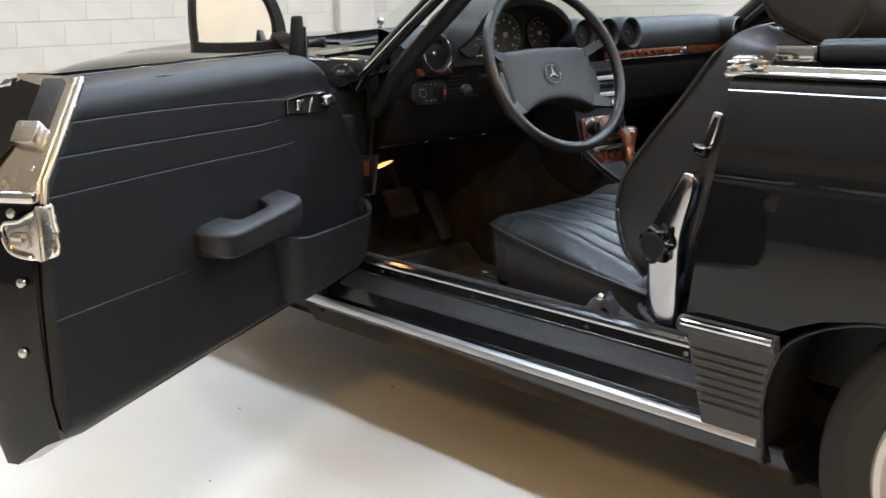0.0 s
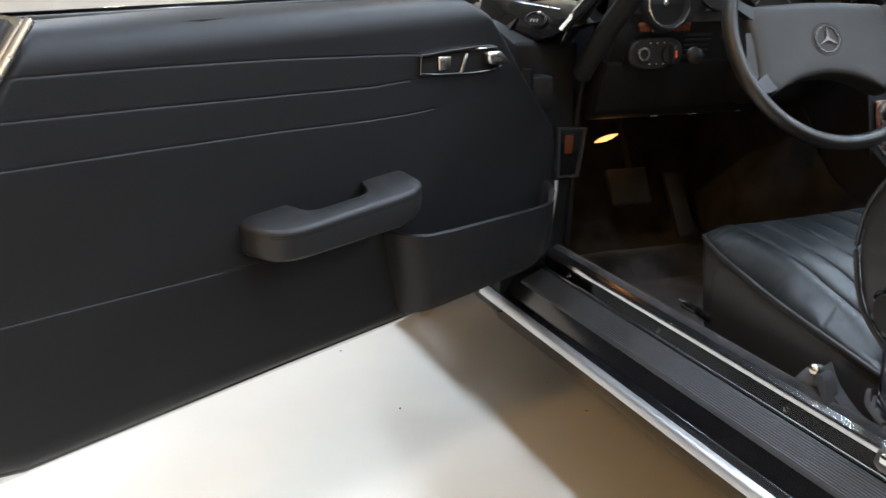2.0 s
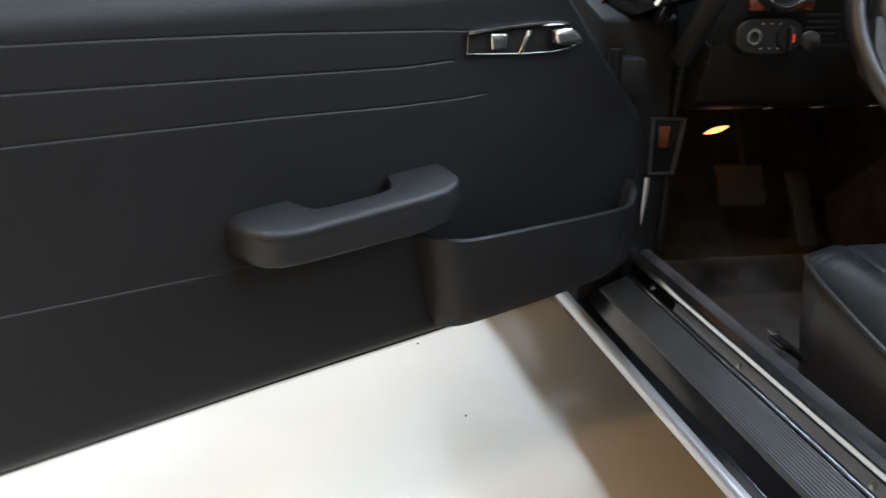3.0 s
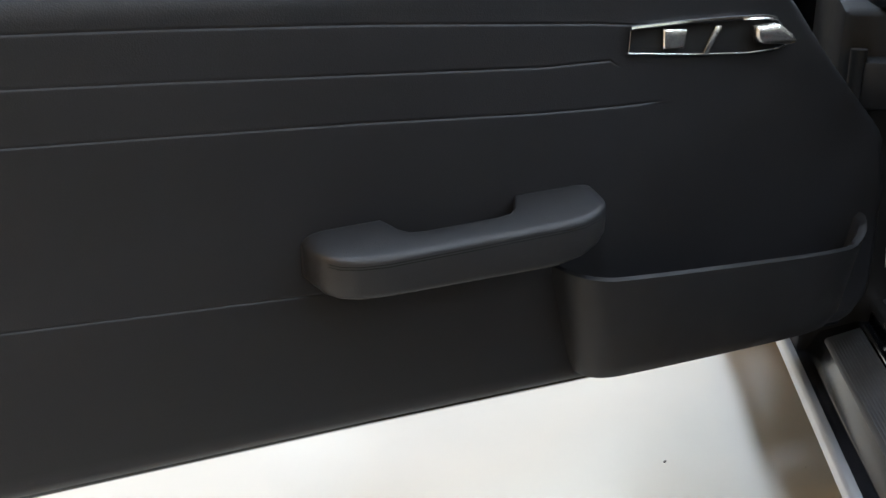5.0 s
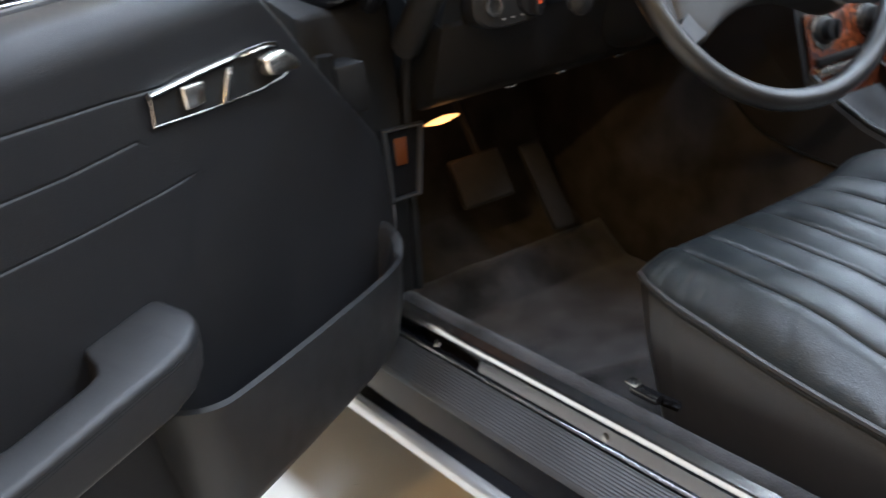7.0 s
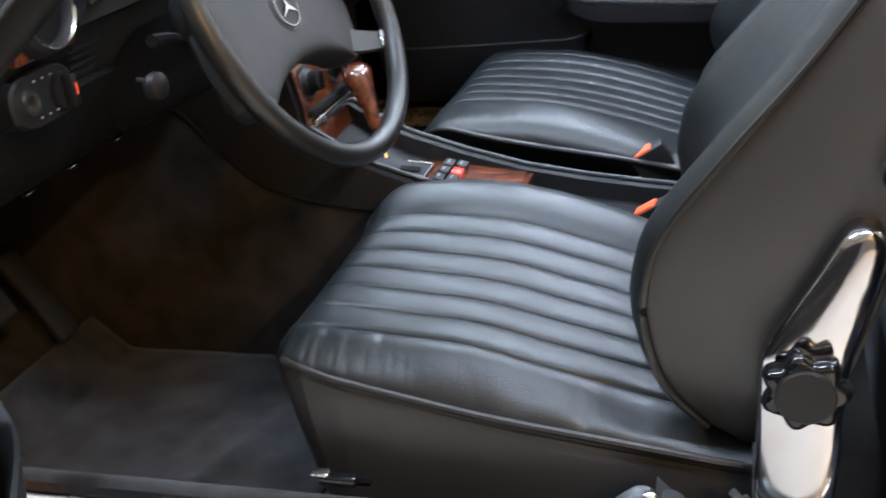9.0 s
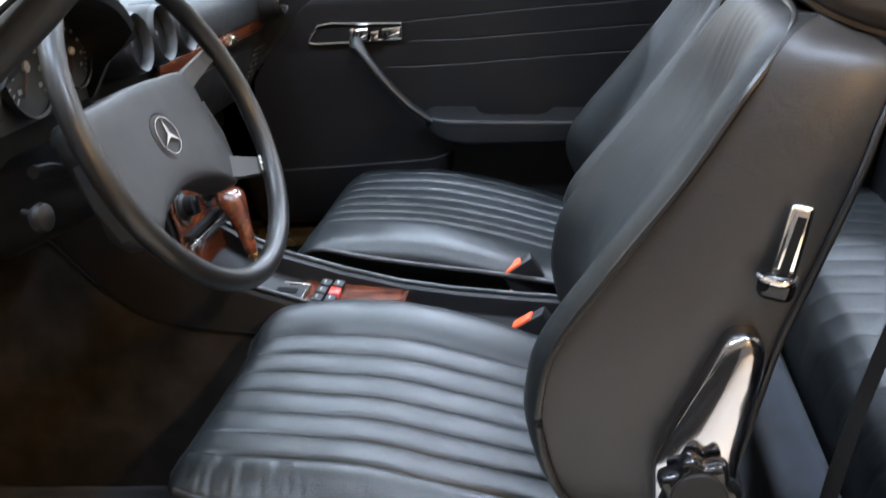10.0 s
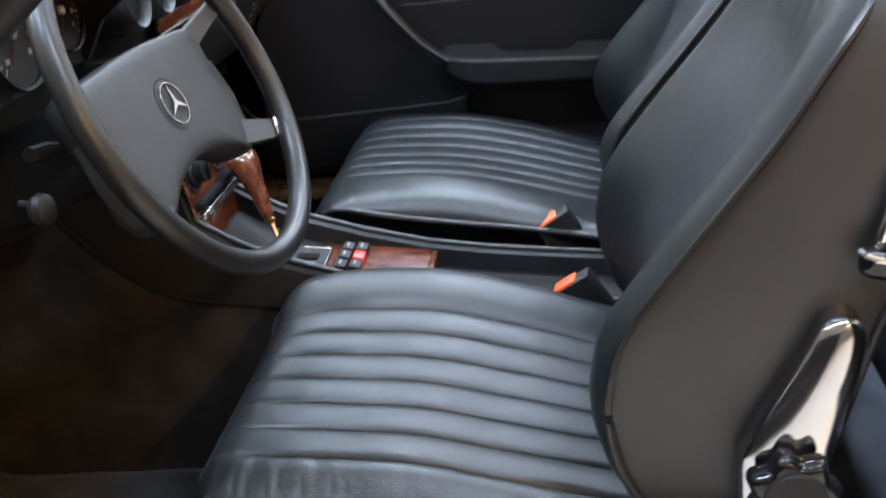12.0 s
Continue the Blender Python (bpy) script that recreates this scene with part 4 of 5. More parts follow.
ws = part("windscreen", grid(lambda s, t: V(0.10 + 0.74 * t - 0.10 * (1 - (2 * s - 1) ** 2) * (1 - 0.5 * t), (-0.72 + 1.44 * s) * (1 - 0.09 * t), 0.89 + 0.40 * t), 12, 4), GLASS, car, "clear windscreen glass")
ws.visible_shadow = False

# ---------------------------------------------------------------- dashboard
def dash_section(y):
    dx = interp(y, [(-0.62, -0.03), (-0.10, -0.03), (0.02, 0.005), (0.60, 0.015), (0.70, 0.015)])
    r = 0.03 * max(0, -y - 0.6) / 0.1
    fx = interp(abs(y), [(0.0, 0.02), (0.4, 0.05), (0.60, 0.11), (0.70, 0.20)] if y < 0 else [(0.0, 0.02), (0.4, 0.05), (0.70, 0.14)])
    pts = [(fx, 0.912), (fx + 0.08, 0.936), (0.22 + dx, 0.950), (0.285 + dx, 0.945 - r), (0.318 + dx, 0.925 - r), (0.332 + dx, 0.895), (0.328 + dx, 0.862), (0.318 + dx, 0.852), (0.312 + dx, 0.822), (0.30 + dx, 0.80), (0.25 + dx, 0.71), (0.18, 0.655), (0.0, 0.625), (-0.18, 0.62), (-0.18, 0.82), (fx - 0.03, 0.84)]
    return [V(x, y, z) for x, z in pts]


dash = part("dashboard", loft([dash_section(y) for y in (-0.675, -0.65, -0.60, -0.50, -0.35, -0.2, -0.10, -0.04, 0.02, 0.1, 0.3, 0.5, 0.6, 0.66, 0.70)]), SOFT, car, "black padded dashboard")


def vent(y, z, x, r=0.044, chrome=True):
    m = aim((x, y, z), (1, 0, 0.12))
    v = part("air_vent", lathe([(r * 1.3, -0.07), (r * 1.24, -0.012), (r * 1.17, 0.006), (r * 1.08, 0.013), (r * 0.99, 0.009), (r * 0.94, -0.006), (r * 0.88, -0.045), (0, -0.045)], m, 36), SOFT, dash, "round black air vent")
    part("vent_ring", lathe([(r * 1.16, -0.004), (r * 1.15, 0.009), (r * 1.07, 0.017), (r * 0.98, 0.013), (r * 0.93, 0.002)], m, 32), FASCIA, dash)
    if chrome:
        part("vent_trim", lathe([(r * 1.00, 0.0145), (r * 1.04, 0.0185), (r * 1.08, 0.0175), (r * 1.07, 0.0155)], m, 32), SATIN, dash, "thin bright ring")
    part("vent_core", lathe([(r * 0.95, -0.002), (r * 0.90, -0.018), (0, -0.020)], m, 28), KNEE, dash)
    vanes = join(*[box((0, 0, 0), (r * 1.75, 0.0016, 0.004), 0.0, Matrix.Rotation(radians(a), 4, "Z")) for a in (20, 110)], lathe([(0.006, 0), (0.006, 0.01), (0, 0.012)], Matrix(), 10))
    bmesh.ops.transform(vanes, matrix=m @ Matrix.Translation((0, 0, -0.008)), verts=vanes.verts)
    part("vent_vane", vanes, SATIN if chrome else FASCIA, dash)


vent(-0.580, 0.882, 0.302, 0.046)
for y in (-0.058, 0.046, 0.150):
    vent(y, 0.908, 0.345, 0.041, False)
vent(0.672, 0.900, 0.372, 0.036)
# instrument hood
arch_out = [(-0.335 + 0.200 * math.cos(math.pi * k / 20), 0.845 + 0.172 * math.sin(math.pi * k / 20) ** 0.65) for k in range(21)]
arch_in = [(-0.335 + 0.187 * math.cos(math.pi * k / 20), 0.845 + 0.155 * math.sin(math.pi * k / 20) ** 0.65) for k in reversed(range(21))]
part("instrument_hood", loft([[V(x + interp(z, [(0.845, -0.055), (0.90, -0.02), (0.93, 0.03), (1.02, 0.03)]) * f, y, z) for y, z in arch_out + arch_in] for x, f in ((0.19, 0), (0.34, 0.6), (0.362, 1.0), (0.367, 1.0))]), SOFT, dash, "black instrument hood")
part("instrument_panel", prism([V(0.300, y, z) for y, z in arch_out], (0.006, 0, 0)), FASCIA, dash)
for y, r in ((-0.467, 0.050), (-0.335, 0.064), (-0.200, 0.050)):
    m = aim((0.311, y, 0.920), (1, 0, 0.1))
    g = part("gauge", lathe([(r, 0), (r, 0.004), (0, 0.004)], m, 32), DIAL, dash, "round black gauge with white marks")
    part("gauge_ring", lathe([(r * 1.0, 0.0), (r * 1.06, 0.0), (r * 1.06, 0.01), (r, 0.008)], m, 32), PLASTIC, dash)
    bars = []
    for k in range(25):
        a = radians(225 - 270 * k / 24)
        big = k % 3 == 0
        bars.append(box((0, 0, 0), (r * (0.16 if big else 0.09), r * 0.035, 0.0008), 0, Matrix.Translation((math.cos(a) * r * 0.86, math.sin(a) * r * 0.86, 0.0046)) @ Matrix.Rotation(a, 4, "Z")))
        if big:
            bars.append(box((0, 0, 0), (r * 0.13, r * 0.10, 0.0008), 0, Matrix.Translation((math.cos(a) * r * 0.62, math.sin(a) * r * 0.62, 0.0046))))
    bars.append(lathe([(r * 0.12, 0.004), (r * 0.12, 0.008), (r * 0.05, 0.011), (0, 0.011)], Matrix(), 14))
    b = join(*bars)
    bmesh.ops.transform(b, matrix=m, verts=b.verts)
    tagged(part("gauge_marks", b, PRINT, g), kind="stuff")
    part("needle", box((0, 0, 0), (r * 0.75, 0.003, 0.001), 0, m @ Matrix.Translation((-r * 0.2, -r * 0.25, 0.007)) @ Matrix.Rotation(radians(235), 4, "Z")), DIMAMBER, dash)
for k in range(5):
    part("warning_light", box((0.312, -0.485 + 0.016 * k, 0.868), (0.006, 0.011, 0.006), 0.001), SATIN, dash)
part("wood_strip", box((0.334, 0.375, 0.846), (0.012, 0.64, 0.024), 0.003), WOOD, dash, "glossy brown burl wood strip")
part("wood_strip", box((0.294, -0.575, 0.836), (0.012, 0.12, 0.020), 0.003), WOOD, dash, "glossy brown burl wood strip")
part("strip_chrome", box((0.339, 0.375, 0.8315), (0.006, 0.64, 0.003), 0.001), CHROME, dash)
part("glovebox_lock", join(box((0.340, 0.440, 0.846), (0.014, 0.034, 0.020), 0.003), lathe([(0.008, 0), (0.008, 0.006), (0, 0.007)], aim((0.347, 0.440, 0.846), (1, 0, 0)), 14)), CHROME, dash, "chrome glovebox lock")
part("glovebox_lid", box((0.302, 0.38, 0.755), (0.02, 0.50, 0.115), 0.008, Matrix.Rotation(radians(20), 4, "Y")), PLASTIC, dash)
part("speaker_grille", join(*[box((0.335 - 0.006 * k, 0.64, 0.80 - 0.012 * k), (0.006, 0.07, 0.005), 0.001) for k in range(8)]), SATIN, dash)
sw = part("light_switch_panel", loft([[aim((0.284, -0.588, 0.782), (1, 0, 0.05)) @ V(0.062 * k * math.copysign(abs(math.cos(a)) ** 0.6, math.cos(a)), 0.032 * k * math.copysign(abs(math.sin(a)) ** 0.8, math.sin(a)), h) for a in [2 * math.pi * j / 28 for j in range(28)]] for k, h in ((1, -0.02), (1, 0.006), (0.93, 0.009))]), PLASTIC, dash, "black light switch panel")
part("switch_ring", lathe([(0.014, 0.008), (0.014, 0.014), (0.009, 0.014), (0.009, 0.008)], aim((0.286, -0.621, 0.782), (1, 0, 0.05)), 20), SATIN, dash)
part("rotary_knob", join(lathe([(0.022, 0.006), (0.021, 0.014), (0.0, 0.014)], aim((0.286, -0.556, 0.780), (1, 0, 0.05)), 20), box((0.305, -0.556, 0.780), (0.018, 0.012, 0.04), 0.004)), PLASTIC, dash)
part("knob_mark", box((0.3145, -0.556, 0.782), (0.001, 0.003, 0.014), 0), ORANGE, dash)
for i in range(3):
    for j in range(2):
        part("switch_mark", box((0.2955, -0.605 + 0.016 * i, 0.804 - 0.042 * j), (0.0008, 0.004, 0.0025), 0), PRINT, sw)
part("lower_vent", join(*[box((0.292 - 0.004 * k, -0.49, 0.818 - 0.011 * k), (0.004, 0.06, 0.004), 0) for k in range(5)]), PLASTIC, dash)
part("pull_knob", join(tube([V(0.42, -0.594, 0.800), V(0.44, -0.599, 0.798)], 0.004, 8), lathe([(0.006, -0.009), (0.013, -0.007), (0.0165, 0.0), (0.015, 0.007), (0.009, 0.011), (0, 0.0125)], aim((0.444, -0.601, 0.795), (1, -0.1, 0.1)), 20)), PLASTIC, car, "black pull knob")
part("knee_panel", prism([V(0.16, -0.68, 0.628), V(0.215, -0.68, 0.655), V(0.26, -0.68, 0.76), V(0.15, -0.68, 0.80)], (0, 0.54, 0), 0.01), KNEE, car)
for y in (-0.30, -0.42, -0.52):
    part("trim_clip", box((0.185, y, 0.636), (0.008, 0.020, 0.005), 0.002), SATIN, car)

# ---------------------------------------------------------------- steering wheel
WC, TILT, RIM = V(0.500, -0.340, 0.837), radians(23.5), 0.220
WAXIS = V(math.cos(TILT) * math.cos(radians(-4)), math.cos(TILT) * math.sin(radians(-4)), math.sin(TILT))
WM = aim(WC, WAXIS)
WP = WM @ Matrix.Translation((0.000, -0.014, -0.016))
stw = part("steering_wheel", tube([WM @ V(RIM * math.cos(2 * math.pi * k / 72), RIM * math.sin(2 * math.pi * k / 72), 0.012) for k in range(72)], 0.0148, 14, True, up=WAXIS), GRIP, car, "black four-spoke steering wheel")
pad = [(-0.155, 0.066), (-0.08, 0.077), (0, 0.080), (0.08, 0.077), (0.155, 0.066), (0.153, 0.0), (0.152, -0.045), (0.152, -0.080), (0.130, -0.100), (0.10, -0.086), (0.055, -0.070), (0, -0.063), (-0.055, -0.070), (-0.10, -0.086), (-0.130, -0.100), (-0.152, -0.080), (-0.152, -0.045), (-0.153, 0.0)]
pad = [(p.x, p.y) for p in smooth_path([V(x, y, 0) for x, y in pad], 4, True)]
part("hub_pad", loft([[WP @ V(x * k, y * k, h) for x, y in pad] for k, h in ((0.93, -0.055), (1.0, -0.045), (1.02, -0.025), (1.015, -0.014), (1.0, -0.007), (0.975, -0.003), (0.94, -0.001), (0.8, 0.0005), (0.5, 0.001))]), GREYPAD, stw, "dark grey padded hub", sharp=60)
for sx in (-1, 1):
    part("spoke", loft([[WM @ V(sx * x, y + dy, h + dh) for dy, h in ((0.019 * k, 0.0), (0.021 * k, -0.010), (0.015 * k, -0.020), (-0.015 * k, -0.020), (-0.021 * k, -0.010), (-0.019 * k, 0.0))] for x, y, k, dh in ((0.12, 0.036, 0.75, -0.022), (0.16, 0.048, 0.65, -0.014), (0.19, 0.058, 0.55, -0.001), (0.208, 0.065, 0.5, 0.012))]), SPOKE, stw, "grey vinyl spoke", sharp=60)
    part("spoke", loft([[WM @ V(sx * (x + 0.55 * dy), y + 0.83 * dy, h + dh) for dy, h in ((0.021 * k, 0.0), (0.023 * k, -0.010), (0.016 * k, -0.020), (-0.016 * k, -0.020), (-0.023 * k, -0.010), (-0.021 * k, 0.0))] for x, y, k, dh in ((0.11, -0.080, 0.9, -0.020), (0.14, -0.094, 0.8, -0.014), (0.168, -0.106, 0.65, -0.001), (0.188, -0.115, 0.6, 0.012))]), SPOKE, stw, "grey vinyl spoke", sharp=60)
    part("spoke_clip", box(WM @ V(sx * 0.176, -0.109, 0.005), (0.010, 0.026, 0.004), 0.0015, WM.to_3x3().to_4x4() @ Matrix.Rotation(radians(sx * -34), 4, "Z")), SATIN, stw, "bright spoke clip")
    part("horn_pad", loft([[WP @ V(sx * x, y, h) for x, y in ((0.140, 0.020), (0.166, 0.022), (0.172, -0.03), (0.156, -0.082), (0.132, -0.086), (0.140, -0.03))] for h in (-0.034, -0.006)]), SPOKE, stw)
part("emblem_well", lathe([(0.033, -0.004), (0.033, 0.0015), (0.028, 0.0005), (0, 0.0003)], WP @ Matrix.Translation((0.004, 0.004, 0)), 32), PLASTIC, stw)
arms = [lathe([(0.0265, 0.0), (0.0262, 0.0025), (0.0252, 0.0025), (0.0252, 0.0)], Matrix(), 32)]
for k in range(3):
    a = radians(90 + 120 * k)
    arms.append(prism([V(0.024 * math.cos(a), 0.024 * math.sin(a), 0.001), V(0.0034 * math.cos(a + 1.05), 0.0034 * math.sin(a + 1.05), 0.001), V(0, 0, 0.001), V(0.0034 * math.cos(a - 1.05), 0.0034 * math.sin(a - 1.05), 0.001)], (0, 0, 0.003)))
arms = join(*arms)
bmesh.ops.transform(arms, matrix=WP @ Matrix.Translation((0.004, 0.004, 0.002)), verts=arms.verts)
part("emblem", arms, COVER, stw, "round chrome emblem")
part("steering_column", lathe([(0.03, -0.05), (0.05, -0.07), (0.058, -0.10), (0.060, -0.30), (0.05, -0.34)], WM, 24), PLASTIC, car, "black steering column shroud")
part("column_stalk", tube([WM @ V(-0.05, 0.0, -0.12), WM @ V(-0.13, 0.02, -0.10), WM @ V(-0.17, 0.025, -0.095)], 0.008, 8), PLASTIC, car)

# ---------------------------------------------------------------- centre stack and console
stack = part("dash_centre_panel", loft([[V(x, y, z) for x, z in ((0.335, 0.83), (0.345, 0.80), (0.365, 0.70), (0.385, 0.60), (0.40, 0.52), (0.20, 0.50), (0.20, 0.83))] for y in (-0.105, -0.10, 0.10, 0.105)]), PLASTIC, car, "black dashboard centre panel with wood inlay")
part("wood_panel", prism([V(0.372, -0.092, 0.675), V(0.402, -0.092, 0.525), V(0.402, 0.092, 0.525), V(0.372, 0.092, 0.675)], (0.006, 0, 0.001), 0.003), WOOD, stack, "glossy burl wood panel")
for k, (zz, mt) in enumerate(((0.802, PLASTIC), (0.782, SILVERTRIM), (0.762, PLASTIC), (0.735, SILVERTRIM), (0.706, PLASTIC))):
    part("control_bar", box((0.348 + 0.18 * (0.80 - zz), 0.0, zz), (0.012, 0.16, 0.012), 0.003), mt, stack)
for y, zz in ((-0.055, 0.645), (0.055, 0.645)):
    part("climate_knob", join(lathe([(0.022, 0), (0.022, 0.008), (0.017, 0.012), (0.016, 0.026), (0, 0.028)], aim((0.382, y, zz), (1, 0, 0.2)), 22), box((0.412, y, zz + 0.006), (0.006, 0.006, 0.03), 0.002)), PLASTIC, stack)
    part("knob_scale", lathe([(0.0225, 0.004), (0.030, 0.004), (0.030, 0.005), (0.0225, 0.0055)], aim((0.382, y, zz), (1, 0, 0.2)), 22), SATIN, stack)
part("tray_bar", box((0.400, 0.0, 0.585), (0.012, 0.17, 0.014), 0.003), SATIN, stack)
part("radio_slot", box((0.397, 0.0, 0.602), (0.012, 0.17, 0.012), 0.003), DARK, stack)

CZ = [(0.36, 0.605), (0.40, 0.575), (0.431, 0.553), (0.492, 0.520), (0.588, 0.487), (0.694, 0.458), (0.829, 0.435), (0.974, 0.420), (1.10, 0.405)]
PZ = [(0.40, 0.479), (0.45, 0.475), (0.606, 0.456), (0.73, 0.440)]
CW = 0.088
XS = (0.36, 0.38, 0.40, 0.447, 0.50, 0.60, 0.70, 0.80, 0.90, 1.0, 1.08)
console = part("console", loft([[V(x, -0.13 - 0.02 * (0.6 - interp(x, CZ)), 0.19), V(x, -CW - 0.022, interp(x, CZ) - 0.10), V(x, -CW - 0.012, interp(x, CZ) - 0.012), V(x, -CW, interp(x, CZ)), V(x, -CW + 0.016, interp(x, CZ) - 0.004), V(x, -CW + 0.02, interp(x, CZ) - 0.032), V(x, CW - 0.02, interp(x, CZ) - 0.032), V(x, CW - 0.016, interp(x, CZ) - 0.004), V(x, CW, interp(x, CZ)), V(x, CW + 0.012, interp(x, CZ) - 0.012), V(x, CW + 0.022, interp(x, CZ) - 0.10), V(x, 0.13, 0.19)] for x in XS]), PLASTIC, car, "black leather-covered centre console")
for sy in (-1, 1):
    part("console_piping", tube([V(x, sy * CW, interp(x, CZ) + 0.001) for x in XS[1:-1]], 0.005, 8), LEATHER, console)
SEAM = [(-0.30, 0.66), (0.10, 0.66), (0.18, 0.612), (0.246, 0.545), (0.278, 0.517), (0.325, 0.487), (0.40, 0.467), (0.50, 0.454), (0.60, 0.445)]


def seam_at(x):
    return sum(interp(x + 0.008 * k, SEAM) for k in range(-3, 4)) / 7


def flank(x, z):
    """The driver's side of the tunnel, bulging out towards the floor."""
    return -0.102 - 0.05 * max(0.0, min(1.0, (0.60 - z) / 0.30)) ** 0.8 * interp(x, [(0.30, 1.0), (0.60, 0.45)])


part("tunnel_carpet", grid(lambda s, t: V(-0.30 + 0.90 * s, flank(-0.30 + 0.90 * s, 0.19 + (seam_at(-0.30 + 0.90 * s) - 0.19) * t) - 0.002, 0.19 + (seam_at(-0.30 + 0.90 * s) - 0.19) * t), 60, 24), DEEPCARPET, console, "dark brown tunnel carpet")
part("tunnel_trim", grid(lambda s, t: V(0.10 + 0.50 * s, flank(0.10 + 0.50 * s, seam_at(0.10 + 0.50 * s)) * (1 - t) - 0.100 * t, seam_at(0.10 + 0.50 * s) * (1 - t) + t * interp(0.10 + 0.50 * s, [(0.10, 0.69), (0.30, 0.68), (0.36, 0.60), (0.40, 0.565), (0.492, 0.512), (0.60, 0.476)])), 40, 10), PLASTIC, console, "black vinyl console side")
part("tunnel_piping", tube([V(0.10 + 0.50 * k / 40, flank(0.10 + 0.50 * k / 40, seam_at(0.10 + 0.50 * k / 40)) - 0.003, seam_at(0.10 + 0.50 * k / 40)) for k in range(41)], 0.0028, 6), DARK, console)
part("tunnel_cover", loft([[V(x, -0.13, 0.19), V(x, -0.125, z * 0.6), V(x, -0.10, z), V(x, 0.10, z), V(x, 0.125, z * 0.6), V(x, 0.13, 0.19)] for x, z in ((-0.28, 0.50), (0.0, 0.48), (0.2, 0.50), (0.37, 0.53))]), DEEPCARPET, car)


def on_console(x, dz=0.0):
    return interp(x, PZ) + dz


part("wood_plate", loft([[V(x, -0.069, on_console(x)), V(x, -0.067, on_console(x, 0.008)), V(x, 0.067, on_console(x, 0.008)), V(x, 0.069, on_console(x))] for x in (0.41, 0.5, 0.6, 0.68, 0.70, 0.708)]), WOOD, console, "glossy brown burl wood shifter plate")
part("plate_end", box((0.712, 0, on_console(0.712) - 0.010), (0.012, 0.13, 0.036), 0.002), WOOD, console)
part("shift_gate", loft([[V(x, -0.038, on_console(x, 0.008)), V(x, -0.034, on_console(x, 0.012)), V(x, 0.034, on_console(x, 0.012)), V(x, 0.038, on_console(x, 0.008))] for x in (0.445, 0.452, 0.548, 0.555)]), GATE, console, "metal shift gate plate")
part("gate_frame", tube([V(x, y, on_console(x, 0.0115)) for x, y in ((0.447, -0.037), (0.553, -0.037), (0.553, 0.037), (0.447, 0.037))], 0.0032, 8, True), SATIN, console, "bright metal frame round the shift gate")
for k in range(5):
    part("gate_mark", box((0.462 + 0.018 * k, -0.024, on_console(0.462 + 0.018 * k, 0.0125)), (0.008, 0.008, 0.001), 0, Matrix.Rotation(radians(7), 4, "Y")), PRINT, console)
part("gate_slot", loft([[V(x, -0.008, on_console(x, 0.0135)), V(x, -0.008, on_console(x, 0.015)), V(x, 0.010, on_console(x, 0.015)), V(x, 0.010, on_console(x, 0.0135))] for x in (0.460, 0.540)]), DARK, console)
for i in range(2):
    for j in range(3):
        x, y = 0.580 + 0.022 * i, -0.028 + 0.034 * j
        part("rocker_switch", box((x, y, on_console(x, 0.014)), (0.018, 0.028, 0.012), 0.002, Matrix.Rotation(radians(14), 4, "Y")), PLASTIC if (i, j) != (1, 1) else RED, console, "" if (i, j) != (1, 1) else "red hazard switch")
        if (i, j) != (1, 1):
            part("switch_mark", box((x, y, on_console(x, 0.0207)), (0.003, 0.012, 0.001), 0, Matrix.Rotation(radians(14), 4, "Y")), PRINT, console)
shifter = part("gear_selector", tube([V(0.482, 0.012, on_console(0.482, 0.01)), V(0.464, 0.026, 0.545)], 0.0055, 8), CHROME, car, "wooden gear selector on a chrome stem")
GRIPROWS = ((0.464, 0.026, 0.536, 0.007, 0.007), (0.462, 0.028, 0.543, 0.0105, 0.0105), (0.452, 0.037, 0.572, 0.013, 0.014), (0.442, 0.045, 0.596, 0.017, 0.020), (0.433, 0.053, 0.613, 0.022, 0.028), (0.428, 0.057, 0.627, 0.025, 0.032), (0.426, 0.059, 0.637, 0.022, 0.029), (0.425, 0.060, 0.643, 0.014, 0.020))
part("selector_grip", loft([[V(cx + r * math.cos(a), cy + w * math.sin(a), cz) for a in [2 * math.pi * j / 20 for j in range(20)]] for cx, cy, cz, r, w in GRIPROWS]), WOOD, shifter, "polished wood grip with a thick rounded head", sharp=70)
part("grip_collar", lathe([(0.0095, 0), (0.0095, 0.008), (0.006, 0.009)], pose(0.465, 0.0255, 0.531), 14), BRASS_AND_GLOW, shifter)


def buckle(x, y, z, rz):
    m = Matrix.Translation((x, y, z)) @ Matrix.Rotation(radians(rz), 4, "Z") @ Matrix.Rotation(radians(-32), 4, "Y")
    b = part("belt_buckle", box((0, 0, 0), (0.062, 0.036, 0.100), 0.005, m), PLASTIC, car, "black seat belt buckle with orange release")
    part("release_button", box((0, 0, 0), (0.036, 0.030, 0.008), 0.003, m @ Matrix.Translation((-0.008, 0, 0.0495))), ORANGE, b, "orange release button")
    part("release_mark", box((0, 0, 0), (0.006, 0.026, 0.030), 0.002, m @ Matrix.Translation((-0.0305, 0, 0.006))), ORANGE, b)
    part("buckle_stalk", tube([V(x + 0.01, y, z - 0.03), V(x + 0.05, y, z - 0.10)], 0.012, 8, flat=0.5), BELT, b)


buckle(0.925, 0.128, 0.428, 6)
buckle(0.955, -0.128, 0.428, -6)

